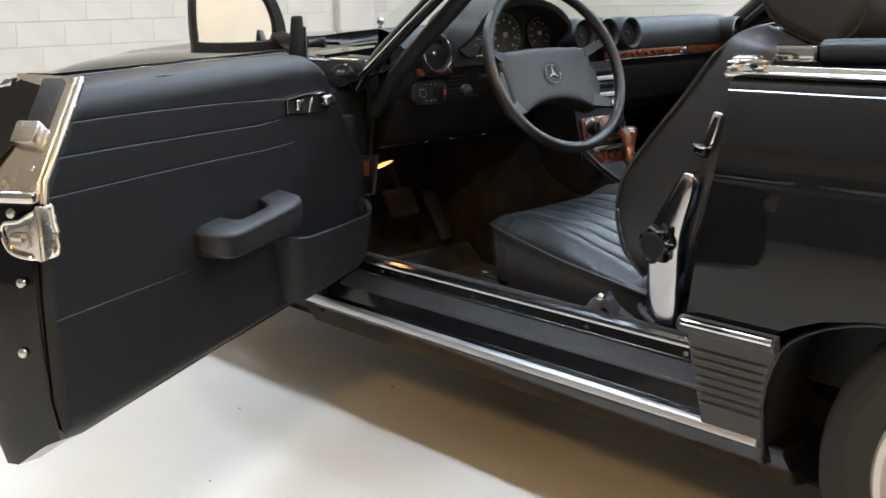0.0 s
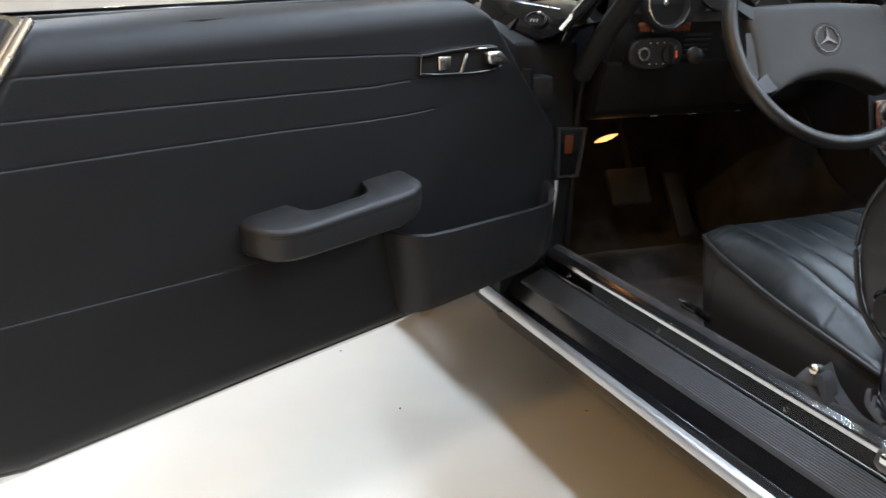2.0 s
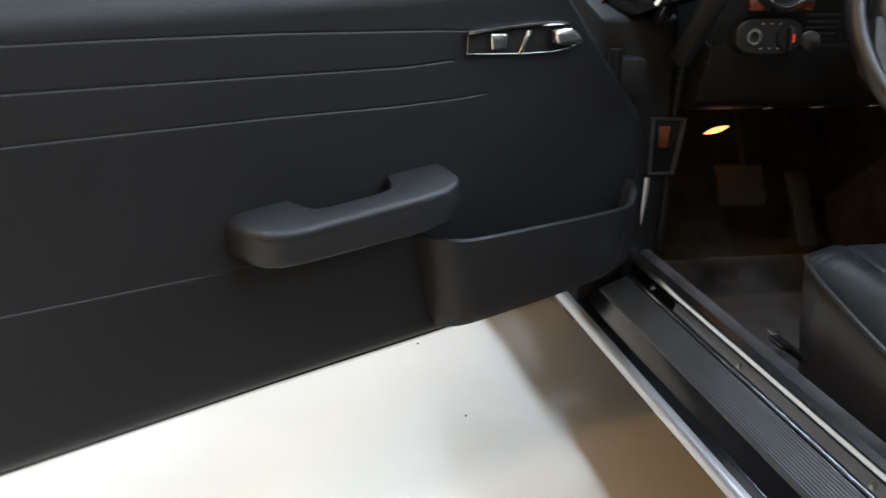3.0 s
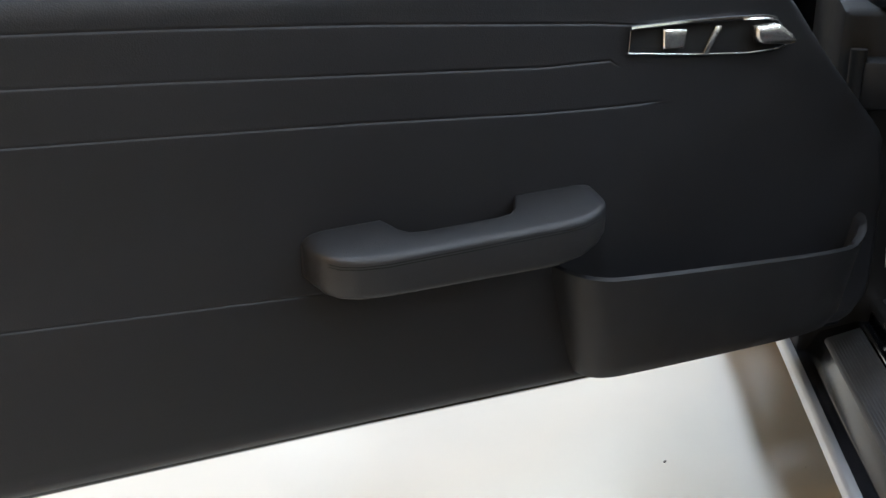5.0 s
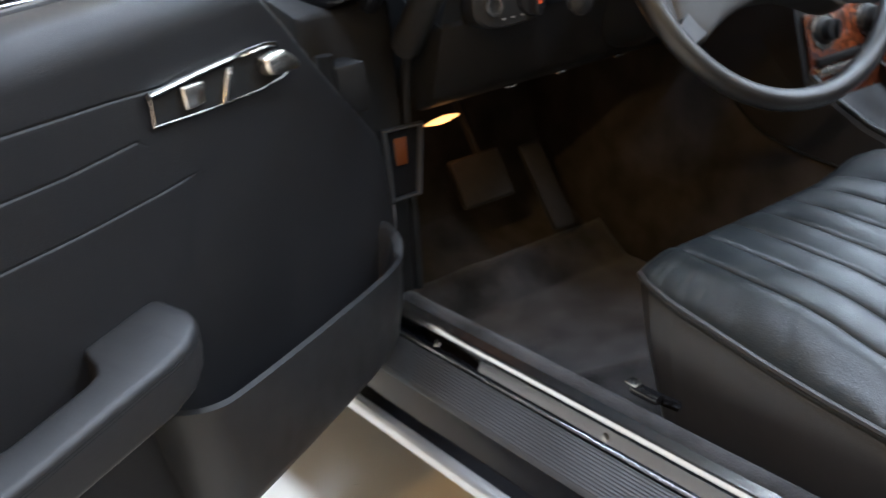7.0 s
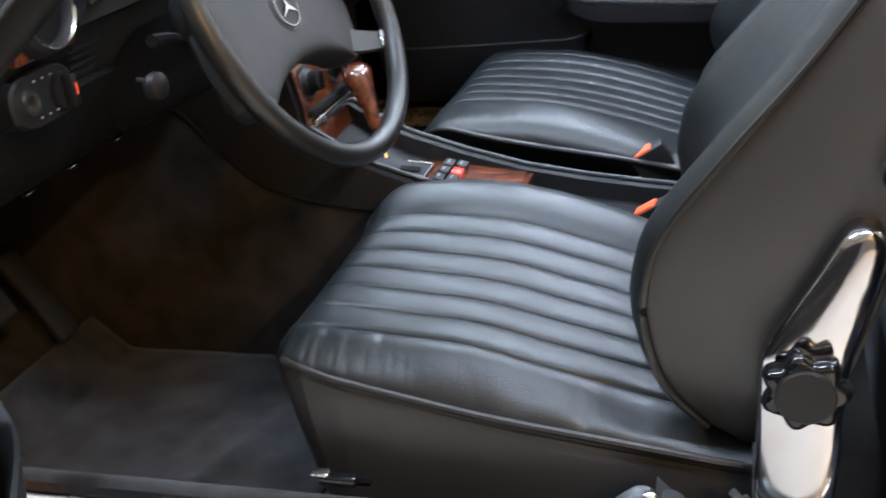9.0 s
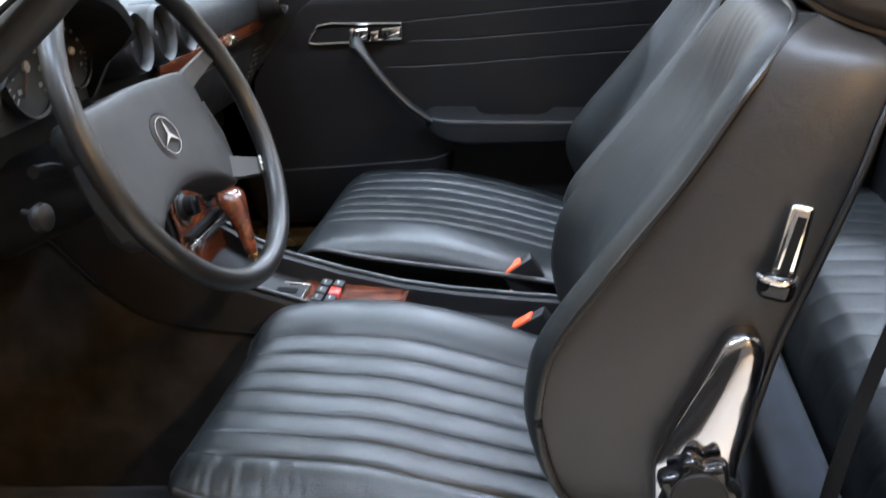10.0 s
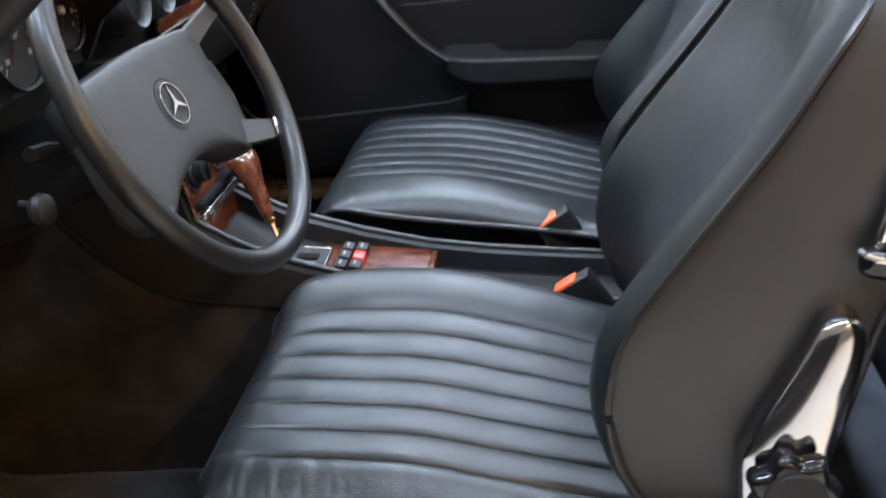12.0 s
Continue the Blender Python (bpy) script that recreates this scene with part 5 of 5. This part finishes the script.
# ---------------------------------------------------------------- seats
LV_PASSENGER = [(0.40, 1.06, 1.13, 0.235), (0.43, 1.035, 1.15, 0.25), (0.48, 0.995, 1.17, 0.262), (0.55, 0.968, 1.195, 0.266), (0.60, 0.977, 1.21, 0.266), (0.652, 1.015, 1.235, 0.264), (0.73, 1.085, 1.265, 0.258), (0.812, 1.156, 1.295, 0.25), (0.88, 1.21, 1.325, 0.238), (0.925, 1.245, 1.34, 0.222), (0.946, 1.275, 1.33, 0.20), (0.954, 1.295, 1.312, 0.17)]

LV_DRIVER = [(0.40, 1.05, 1.12, 0.235), (0.43, 1.018, 1.14, 0.25), (0.48, 0.98, 1.158, 0.262), (0.55, 0.962, 1.18, 0.266), (0.60, 0.965, 1.195, 0.266), (0.652, 0.983, 1.212, 0.264), (0.73, 1.043, 1.247, 0.258), (0.812, 1.112, 1.283, 0.25), (0.88, 1.162, 1.308, 0.238), (0.925, 1.196, 1.322, 0.224), (0.946, 1.218, 1.318, 0.205), (0.957, 1.245, 1.303, 0.175)]


def fine(rows, n):
    out = []
    for i in range(len(rows) - 1):
        p0, p1, p2, p3 = rows[max(i - 1, 0)], rows[i], rows[i + 1], rows[min(i + 2, len(rows) - 1)]
        for j in range(n):
            t = j / n
            out.append(tuple(0.5 * (2 * b + (c - a) * t + (2 * a - 5 * b + 4 * c - d) * t * t + (3 * b - a - 3 * c + d) * t ** 3) for a, b, c, d in zip(p0, p1, p2, p3)))
    return out + [rows[-1]]


ZT = [(0.545, 0.462), (0.552, 0.480), (0.567, 0.494), (0.59, 0.503), (0.65, 0.509), (0.76, 0.505), (0.88, 0.470), (0.97, 0.434), (1.08, 0.40)]
ZP = [(0.545, 0.452), (0.57, 0.470), (0.61, 0.458), (0.80, 0.416), (1.0, 0.387), (1.08, 0.375)]


def soft_interp(x, pts):
    r = interp(x, [(0.56, 0.010), (0.70, 0.05)])
    return sum(interp(x + r * k / 4, pts) for k in range(-4, 5)) / 9


ZP_FAR = [(0.545, 0.456), (0.57, 0.484), (0.60, 0.496), (0.637, 0.483), (0.708, 0.468), (0.762, 0.458), (0.895, 0.436), (1.0, 0.412), (1.08, 0.388)]
KX = [(0.545, 0.80), (0.549, 0.85), (0.556, 0.90), (0.568, 0.945), (0.59, 0.98), (0.635, 1.0)]


def soft_interp2(x, pts):
    return sum(interp(x + 0.012 * k, pts) for k in range(-3, 4)) / 7


def car_seat(yc, side, label, name, levels, fwd=0.0, back=0.0, lift=0.0, twist=0.0):
    seat = thing(name, (0.8, yc, 0.195), label, "car seat", "front seats")
    # cushion with sewn pleats running fore and aft
    secs, flanks = [], []
    npl, ns = 6, 10
    for i in range(181):
        f = i / 180
        x = 0.545 + 0.535 * (f ** 1.5)
        zt, zp = soft_interp(x, ZT), soft_interp(x, ZP if side < 0 else ZP_FAR)
        k = interp(x, KX)
        amp = interp(x, [(0.555, 0.0), (0.60, 0.003), (0.66, 0.006), (0.9, 0.006), (1.08, 0.005)])
        amp *= 1.0 if side < 0 else 0.72
        dd = zt - zp
        q = q0 = min(1.0, dd / 0.07)
        inb = [(-0.258, 0.25), (-0.264, zp - 0.10), (-0.266, zp - 0.055), (-0.262, zp - 0.012), (-0.264, zp), (-0.263, zp + 0.2 * dd), (-0.258, zp + 0.45 * dd), (-0.248, zp + 0.78 * dd), (-0.232, zp + 0.97 * dd), (-0.21, zt + 0.010), (-0.185, zt + 0.012), (-0.16, zt + 0.007), (-0.143, zt - 0.002 * q), (-0.130, zt - 0.011 * q)]
        if side > 0:
            inb = [(-0.17, 0.25), (-0.19, zp - 0.10), (-0.22, zp - 0.04), (-0.248, zp - 0.010), (-0.264, zp)] + [(-0.262, zp + 0.2 * dd), (-0.256, zp + 0.42 * dd), (-0.245, zp + 0.68 * dd), (-0.230, zp + 0.86 * dd), (-0.21, zt - 0.004), (-0.185, zt - 0.002), (-0.16, zt - 0.002), (-0.143, zt - 0.004 * q), (-0.130, zt - 0.012 * q)]
        q = q if side < 0 else 0.25 * q
        outb = [(0.200, zt - 0.031 * q), (0.205, zt - 0.027 * q), (0.214, zt - 0.026 * q), (0.226, zt - 0.030 * q), (0.238, zt - 0.039 * q), (0.249, min(zt - 0.048 * q, zp + 0.42 * dd)), (0.258, zp + 0.22 * dd), (0.264, zp + 0.08 * dd), (0.2655, zp), (0.263, zp - 0.012), (0.270, zp - 0.055), (0.273, zp - 0.10), (0.272, 0.25)]
        mid = []
        for n in range(npl * ns + 1):
            fr = (-1, -0.94, -0.86, -0.66, -0.36, 0, 0.36, 0.66, 0.86, 0.94)[n % ns]
            v = -0.126 + 0.322 * (n // ns + (fr + 1) / 2) / npl
            drop = soft_interp2(v, ((-0.126, 0.011), (-0.06, 0.020), (0.03, 0.027), (0.12, 0.031), (0.196, 0.031)))
            drop = drop if side < 0 else drop * interp(v, ((-0.126, 1.0), (-0.03, 0.9), (0.1, 0.5), (0.196, 0.25)))
            mid.append((v, zt - q0 * drop + amp * (0.75 * (1 - fr * fr) - 1.1 * math.exp(-((1 - abs(fr)) / 0.085) ** 2))))
        row = [(side * v, z) for v, z in inb + mid + outb]
        out = []
        for y, z in row:
            wr = 0.0
            if 0.19 < abs(y) < 0.262 and z > zp + 0.005:
                wr = 0.0012 * noise.noise(V(x * 18, y * 9 + yc * 7, 0.3)) + 0.0012 * noise.noise(V(x * 60, y * 30, yc))
                for cx, lean, depth in ((0.572, 1.6, 0.0035), (0.600, 2.0, 0.004), (0.632, 2.3, 0.0035), (0.690, 1.4, 0.0025), (0.775, 0.7, 0.003), (0.800, -0.6, 0.002), (0.895, 0.5, 0.005), (0.930, -0.9, 0.004)):
                    wr -= (0.7 if side < 0 else 0.25) * depth * math.exp(-((x - cx - lean * (abs(y) - 0.235)) / 0.0035) ** 2) * max(0.0, min(1.0, (abs(y) - 0.205) / 0.03))
            tuck = 0.05 * max(0.0, zp - 0.008 - z) / 0.2 * max(0.0, min(1.0, (0.66 - x) / 0.1))
            out.append(V(x + tuck - fwd * (1.08 - x) / 0.535, yc + y * k, z + wr + (lift if z > 0.3 else 0)))
        secs.append(out)
        flanks.append([p + V(0, side * 0.0015, 0) for p in out[-4:]])
    part("cushion_side", loft(flanks, closed=False), SIDESKIN, seat, "smooth dark vinyl cushion side")
    part("cushion", loft(secs), LEATHER, seat, "pleated black leather seat cushion", sharp=60)
    pp = [V(x, yc + s * 0.2655 * interp(x, KX), soft_interp(x, ZP if side < 0 else ZP_FAR)) for s in (-1,) for x in [1.07 - 0.02 * j for j in range(26)]]
    pp += [V(0.543, yc - 0.19 + 0.038 * j, 0.453) for j in range(11)]
    pp += [V(x, yc + 0.2655 * interp(x, KX), soft_interp(x, ZP if side < 0 else ZP_FAR)) for x in [0.57 + 0.02 * j for j in range(26)]]
    for p in pp:
        p.x -= fwd * (1.08 - p.x) / 0.535
        p.z += lift
    part("cushion_piping", tube(pp, 0.0046, 8), SIDESKIN, seat)
    part("seat_base", box((0.82, yc, 0.265), (0.46, 0.44, 0.15), 0.02), CARPET, seat)
    for sy in (-1, 1):
        part("seat_rail", box((0.82, yc + sy * 0.20, 0.205), (0.60, 0.035, 0.03), 0.004), DARK, seat)
    # backrest
    lv = [(z, xf + back, xr + back, hw) for z, xf, xr, hw in fine(levels, 5)]
    secs, face, pf, pr = [], [], [[], []], [[], []]
    for z, xf, xr, hw in lv:
        rec = interp(z, [(0.40, 0.03), (0.55, 0.06), (0.70, 0.05), (0.85, 0.035), (0.954, 0.0)])
        pl = interp(z, [(0.66, 0.0), (0.80, 0.0012), (0.89, 0.0022), (0.95, 0.001)])
        row = []
        for q in range(61):
            p = -1 + q / 30
            x = xf + twist * p + rec * (1 - min(1, abs(p) / 0.86) ** 3)
            if abs(p) < 0.5:
                fr = ((p + 0.5) * 5) % 1 * 2 - 1
                x -= pl * (1 - abs(fr) ** 2.5)
            if abs(p) > 0.86:
                x += 0.022 * ((abs(p) - 0.86) / 0.14) ** 2
            row.append(V(x, yc + p * hw, z))
        face.append(row)
        row = [row[-1].copy()]
        sink = 0.026 * max(0.0, min(1.0, (z - 0.86) / 0.09))
        for p, fall in ((1.03, 0.35), (1.04, 0.6), (1.02, 0.9)):
            row.append(V(xf + twist + (xr - xf - twist) * (0.35 + 0.6 * (p != 1.03) * (0.5 if p == 1.04 else 1.0)), yc + p * hw, z - sink * fall))
        for q in range(9):
            p = 1 - q / 4
            row.append(V(xr + 0.012 * (1 - p * p), yc + p * hw, z - sink))
        for p, fall in ((-1.02, 0.9), (-1.04, 0.6), (-1.03, 0.35)):
            row.append(V(xf - twist + (xr - xf + twist) * (0.35 + 0.6 * (p != -1.03) * (0.5 if p == -1.04 else 1.0)), yc + p * hw, z - sink * fall))
        row.append(face[-1][0].copy())
        secs.append(row)
        if 0.42 < z < 0.95:
            for n, s in ((0, -1), (1, 1)):
                if z < 0.905:
                    pf[n].append(V(xf + s * twist + 0.018, yc + s * (hw * 1.0 + 0.004), z))
                if z < 0.938:
                    pr[n].append(V(xr, yc + s * hw * 1.012, z - sink))
    part("backrest", loft(face, closed=False), BACKSKIN, seat, "smooth black leather backrest with faint pleats", sharp=60)
    shell = loft(secs, closed=False)
    shell.faces.new([shell.verts.new(p) for p in face[-1] + secs[-1][1:-1]])
    part("back_shell", shell, SIDESKIN, seat, "smooth dark side and back panel", sharp=60)
    crown = lv[-1][1] + 0.002
    tp = [V(crown - dx, yc + s * y, z) for s in (-1, 1) for dx, y, z in ((0.033, 0.214, 0.932), (0.014, 0.178, 0.951), (0.003, 0.10, 0.957))]
    tp = tp[:3] + [V(crown, yc, 0.959)] + tp[3:][::-1]
    part("front_piping", tube(pf[0] + smooth_path(tp, 4) + pf[1][::-1], 0.0042, 8), PIPING, seat)
    for n in (0, 1):
        part("rear_piping", tube(pr[n], 0.0042, 8), PIPING, seat)
    # head restraint
    prof = smooth_path([V(1.218, 0, 1.02), V(1.203, 0, 1.09), V(1.218, 0, 1.15), V(1.29, 0, 1.18), V(1.38, 0, 1.17), V(1.43, 0, 1.12), V(1.45, 0, 1.03), V(1.43, 0, 0.953), V(1.375, 0, 0.921), V(1.315, 0, 0.933), V(1.25, 0, 0.968)], 5, True)
    cx, cz = 1.325, 1.05
    secs = [[V(cx + (p.x - cx) * k, yc + y, cz + (p.z - cz) * k) for p in prof] for y, k in ((-0.146, 0.80), (-0.142, 0.93), (-0.132, 1.0), (-0.09, 1.03), (0, 1.04), (0.09, 1.03), (0.132, 1.0), (0.142, 0.93), (0.146, 0.80))]
    part("headrest", loft(secs), HEADSKIN_LIT, seat, "rounded black leather head restraint", sharp=60)
    for y in (-0.134, 0.134):
        part("headrest_piping", tube([V(cx + (p.x - cx) * 1.0, yc + y, cz + (p.z - cz) * 1.0) for p in prof], 0.0045, 6, True, up=(0, 1, 0)), HEADSKIN_LIT, seat)
    part("headrest_post", tube([V(1.31, yc - 0.06, 0.93), V(1.33, yc - 0.06, 0.96)], 0.006, 8), CHROME, seat)
    # outer side hardware
    yo = yc + side * 0.318
    lev = [(0.352, 1.084, 1.158, 0.0), (0.405, 1.082, 1.162, 0.0), (0.50, 1.082, 1.165, 0.0), (0.53, 1.083, 1.167, 0.0005), (0.548, 1.087, 1.170, 0.001), (0.58, 1.105, 1.178, 0.003), (0.62, 1.129, 1.188, 0.006), (0.64, 1.140, 1.192, 0.008), (0.652, 1.147, 1.193, 0.0095), (0.661, 1.152, 1.191, 0.011), (0.668, 1.158, 1.187, 0.013), (0.672, 1.166, 1.180, 0.015)]
    secs = []
    for z, xa, xb, inw in lev:
        y0 = yo - side * inw
        secs.append([V(xa + (xb - xa) * fx, y0 - side * dy, z) for fx, dy in ((0.0, 0.032), (0.0, 0.015), (0.02, 0.0105), (0.07, 0.0078), (0.2, 0.0042), (0.35, 0.0012), (0.5, 0.0), (0.65, 0.0007), (0.8, 0.0028), (0.93, 0.0058), (0.98, 0.0092), (1.0, 0.015), (1.0, 0.032))])
    part("recliner_cover", loft(secs), COVER, seat, "polished chrome recliner cover", sharp=60)
    m = aim((1.125, yo + side * 0.002, 0.522), (0, side, 0))
    lob = [[m @ V((0.0365 + 0.0040 * math.cos(7 * a)) * k * math.cos(a), (0.0365 + 0.0040 * math.cos(7 * a)) * k * math.sin(a), h) for a in [2 * math.pi * j / 98 for j in range(98)]] for k, h in ((0.92, 0), (1.03, 0.004), (1.06, 0.011), (1.03, 0.019), (0.95, 0.024), (0.85, 0.026))]
    part("recliner_knob", loft(lob), PAINT, seat, "black lobed recliner knob", sharp=70)
    part("knob_cap", lathe([(0.028, 0.025), (0.028, 0.0285), (0.0265, 0.030), (0.0, 0.0305)], m, 28), PLASTIC, seat)
    part("belt_guide", prism([V(1.217, yc + side * 0.268, 0.797), V(1.239, yc + side * 0.268, 0.792), V(1.220, yc + side * 0.275, 0.720), V(1.196, yc + side * 0.275, 0.726)], (0, side * 0.014, 0), 0.005, 3), CHROME, seat, "chrome seat belt guide slot")
    part("guide_slot", prism([V(1.222, yc + side * 0.2825, 0.785), V(1.230, yc + side * 0.2825, 0.783), V(1.212, yc + side * 0.290, 0.728), V(1.204, yc + side * 0.290, 0.730)], (0, side * 0.0022, 0)), DARK, seat)
    part("guide_clasp", box((1.202, yc + side * 0.292, 0.719), (0.036, 0.024, 0.027), 0.010, Matrix.Rotation(radians(15), 4, "Y"), 4), PAINT, seat, "rounded black clasp with a bright lip")
    part("guide_clasp_trim", tube(smooth_path([V(1.185, yc + side * 0.293, 0.732), V(1.190, yc + side * 0.303, 0.730), V(1.203, yc + side * 0.306, 0.727), V(1.216, yc + side * 0.303, 0.725), V(1.221, yc + side * 0.293, 0.726)], 4), 0.0028, 8), CHROME, seat)
    if side < 0:
        part("height_lever", join(tube([V(0.66, yc - 0.30, 0.35), V(0.645, yc - 0.322, 0.366)], 0.007, 8), box((0.635, yc - 0.326, 0.368), (0.045, 0.016, 0.012), 0.004)), PAINT, seat, "small black adjuster lever with bright tip")
        part("lever_tip", box((0.615, yc - 0.326, 0.3755), (0.02, 0.014, 0.003), 0.001), SATIN, seat)
        anchor = part("belt_anchor", loft([[V(cx + r * math.cos(a), yc - 0.318 + w * math.sin(a), z) for a in [2 * math.pi * j / 18 for j in range(18)]] for cx, z, r, w in ((0.955, 0.330, 0.036, 0.022), (0.957, 0.345, 0.034, 0.021), (0.965, 0.368, 0.022, 0.016), (0.970, 0.380, 0.013, 0.011), (0.972, 0.384, 0.006, 0.005))]), BOOT, seat, "grey plastic belt anchor cover")
        part("anchor_bolt", lathe([(0.009, 0), (0.009, 0.006), (0.006, 0.009), (0, 0.010)], aim((0.980, yc - 0.332, 0.382), (0.1, -1, 0.35)), 14), SATIN, anchor, "bright bolt head")
        for dy, dz, hi in ((0.0, 0.0, 0.0), (-0.010, -0.012, 0.012)):
            spine = smooth_path([V(0.985, yc - 0.318 + dy, 0.384 + dz), V(1.01, yc - 0.326 + dy, 0.366 + hi), V(1.045, yc - 0.334 + dy, 0.352 + dz), V(1.085, yc - 0.338 + dy, 0.340 + dz), V(1.125, yc - 0.334 + dy, 0.334 + dz)], 5)
            part("anchor_belt", loft([[p + V(0, -0.014, -0.012), p + V(0, -0.007, 0.004), p + V(0, 0.010, 0.010), p + V(0, 0.012, 0.008), p + V(0, -0.004, 0.001), p + V(0, -0.011, -0.013)] for k, p in enumerate(spine)]), BELT, seat, "black folded belt webbing")
        for k in range(5):
            part("boot_fold", tube(smooth_path([V(1.060 + 0.012 * k, yc - 0.300, 0.376 - 0.006 * k), V(1.085 + 0.010 * k, yc - 0.322, 0.366 - 0.007 * k), V(1.12 + 0.006 * k, yc - 0.326, 0.352 - 0.007 * k)], 4), 0.005, 6), BOOT, seat)
    return seat


car_seat(-0.375, -1, "black leather driver seat with pleated cushion and headrest", "driver_seat", LV_DRIVER, 0.016, 0.0, 0.007, 0.010)
car_seat(0.372, 1, "black leather passenger seat with pleated cushion and headrest", "passenger_seat", LV_PASSENGER, 0.047, 0.015, 0.022)

# small rear bench and belts
bench = thing("rear_bench", (1.55, 0, 0.195), "black leather rear bench with pleated cushions", "rear bench")
secs = []
for i in range(37):
    x = 1.325 + 0.375 * (i / 36) ** 1.6
    z0 = interp(x, [(1.325, 0.36), (1.329, 0.39), (1.338, 0.42), (1.356, 0.444), (1.386, 0.460), (1.50, 0.456), (1.62, 0.44), (1.70, 0.44)])
    secs.append([V(x, -0.62, 0.30), V(x, -0.64, z0 - 0.03), V(x, -0.62, z0)] + [V(x, -0.60 + 1.2 * q / 192, z0 + 0.0035 * math.sqrt(max(0, 1 - ((q % 12) / 6 - 1) ** 2)) + 0.002 * noise.noise(V(x * 12, q * 0.09, 2.0)) + 0.02 * math.sin(math.pi * q / 192)) for q in range(193)] + [V(x, 0.62, z0), V(x, 0.64, z0 - 0.03), V(x, 0.62, 0.30)])
part("cushion", loft(secs), BACKSKIN, bench, "pleated leather cushion", sharp=60)
secs = []
for i in range(17):
    z = 0.43 + 0.29 * i / 16
    x0 = 1.60 + 0.07 * i / 16 + (0.03 * max(0, i - 13) / 3) ** 1
    secs.append([V(x0 + 0.09, -0.63, z), V(x0 + 0.01, -0.63, z)] + [V(x0 - 0.004 * math.sqrt(max(0, 1 - ((q % 6) / 3 - 1) ** 2)), -0.61 + 1.22 * q / 96, z) for q in range(97)] + [V(x0 + 0.01, 0.63, z), V(x0 + 0.09, 0.63, z)])
part("backrest", loft(secs), VINYL, bench, "leather bench backrest", sharp=60)
part("bench_roll", tube([V(1.69, -0.62, 0.73), V(1.69, 0.62, 0.73)], 0.035, 12), LEATHER, bench)
part("carpet_step", box((1.280, 0, 0.295), (0.080, 1.30, 0.20), 0.036, seg=4), BLUECARPET, car, "dark blue-grey carpet")
belt = thing("seat_belt", (1.35, -0.62, 0.4), "black webbing seat belt behind the driver seat", "seat belt")
part("webbing", loft([[V(x - 0.010, y, z), V(x + 0.020, y + 0.030, z), V(x + 0.021, y + 0.032, z), V(x - 0.010, y + 0.002, z)] for x, y, z in ((1.375, -0.60, 0.78), (1.352, -0.602, 0.71), (1.32, -0.606, 0.62), (1.29, -0.61, 0.53), (1.26, -0.62, 0.42), (1.235, -0.63, 0.34))]), BELT, belt)
part("belt_loop", tube(smooth_path([V(1.33, -0.60, 0.765), V(1.36, -0.585, 0.785), V(1.39, -0.60, 0.77), V(1.36, -0.61, 0.755)], 6, True), 0.008, 8, True), BELT, belt)

# floor mat in the driver's footwell
floor_mat = solid("floor_mat", grid(lambda s, t: V(-0.04 + 0.56 * s, -0.62 + 0.46 * t, 0.204 + 0.06 * max(0, 0.12 - s) / 0.12 + 0.004 * noise.noise(V(s * 5, t * 5, 0)) + 0.012 * math.exp(-((s - 0.62 - 0.3 * t) / 0.05) ** 2)), 40, 32), MATCARPET, "dark carpet floor mat with soft folds", "floor mat")
sol = floor_mat.modifiers.new("thick", "SOLIDIFY")
sol.thickness = 0.008

# grit on the floor
rng = random.Random(4)
bits = []
for k in range(10):
    x, y = rng.uniform(-0.6, 1.2), rng.uniform(-1.9, -0.5)
    s = rng.uniform(0.0015, 0.004)
    bits.append(box((x, y, FLOOR + s * 0.3), (s * rng.uniform(0.7, 2.2), s, s * 0.6), 0, Matrix.Rotation(rng.uniform(0, 3), 4, "Z")))
solid("floor_grit", join(*bits), SPECK, "scattered specks of grit on the floor", "grit", "stuff")

# painted blocks of the two walls in view: each block near the view is a piece of its own
BL, BH, JOINT = 0.40, 0.20, 0.007
me = bpy.data.meshes.new("block")
finish_bm = box((0, 0, 0), (0.02, BL - 0.0012, BH - JOINT), 0.002, seg=1)
for f in finish_bm.faces:
    f.smooth = False
finish_bm.to_mesh(me)
finish_bm.free()
me.materials.append(WALLM)
me2 = me.copy()
me2.transform(Matrix.Rotation(radians(90), 4, "Z"))


def lay_blocks(wall, mesh, rows, cols, start, fixed, axis):
    rest = []
    for r in range(21):
        z = FLOOR + BH * (r + 0.5) - 0.03
        for c in range(32):
            a = start + BL * (c + 0.5 * (r % 2))
            p = V(fixed, a, z) if axis == "y" else V(a, fixed, z)
            if rows[0] <= r < rows[1] and cols[0] <= c < cols[1]:
                ob = new("block", mesh)
                ob.location = p
                ob.parent = wall
            else:
                rest.append(box(p, (0.02, BL - 0.0012, BH - JOINT) if axis == "y" else (BL - 0.0012, 0.02, BH - JOINT)))
    out = bmesh.new()
    for b in rest:
        tmp = bpy.data.meshes.new("tmp")
        b.to_mesh(tmp)
        b.free()
        out.from_mesh(tmp)
        bpy.data.meshes.remove(tmp)
    tagged(part("block_courses", out, WALLM, wall), kind="stuff")


lay_blocks(wall_front, me, (0, 10), (9, 29), -6.5, WALL_X, "y")
lay_blocks(wall_right, me2, (2, 11), (0, 26), -6.3, WALL_Y, "x")
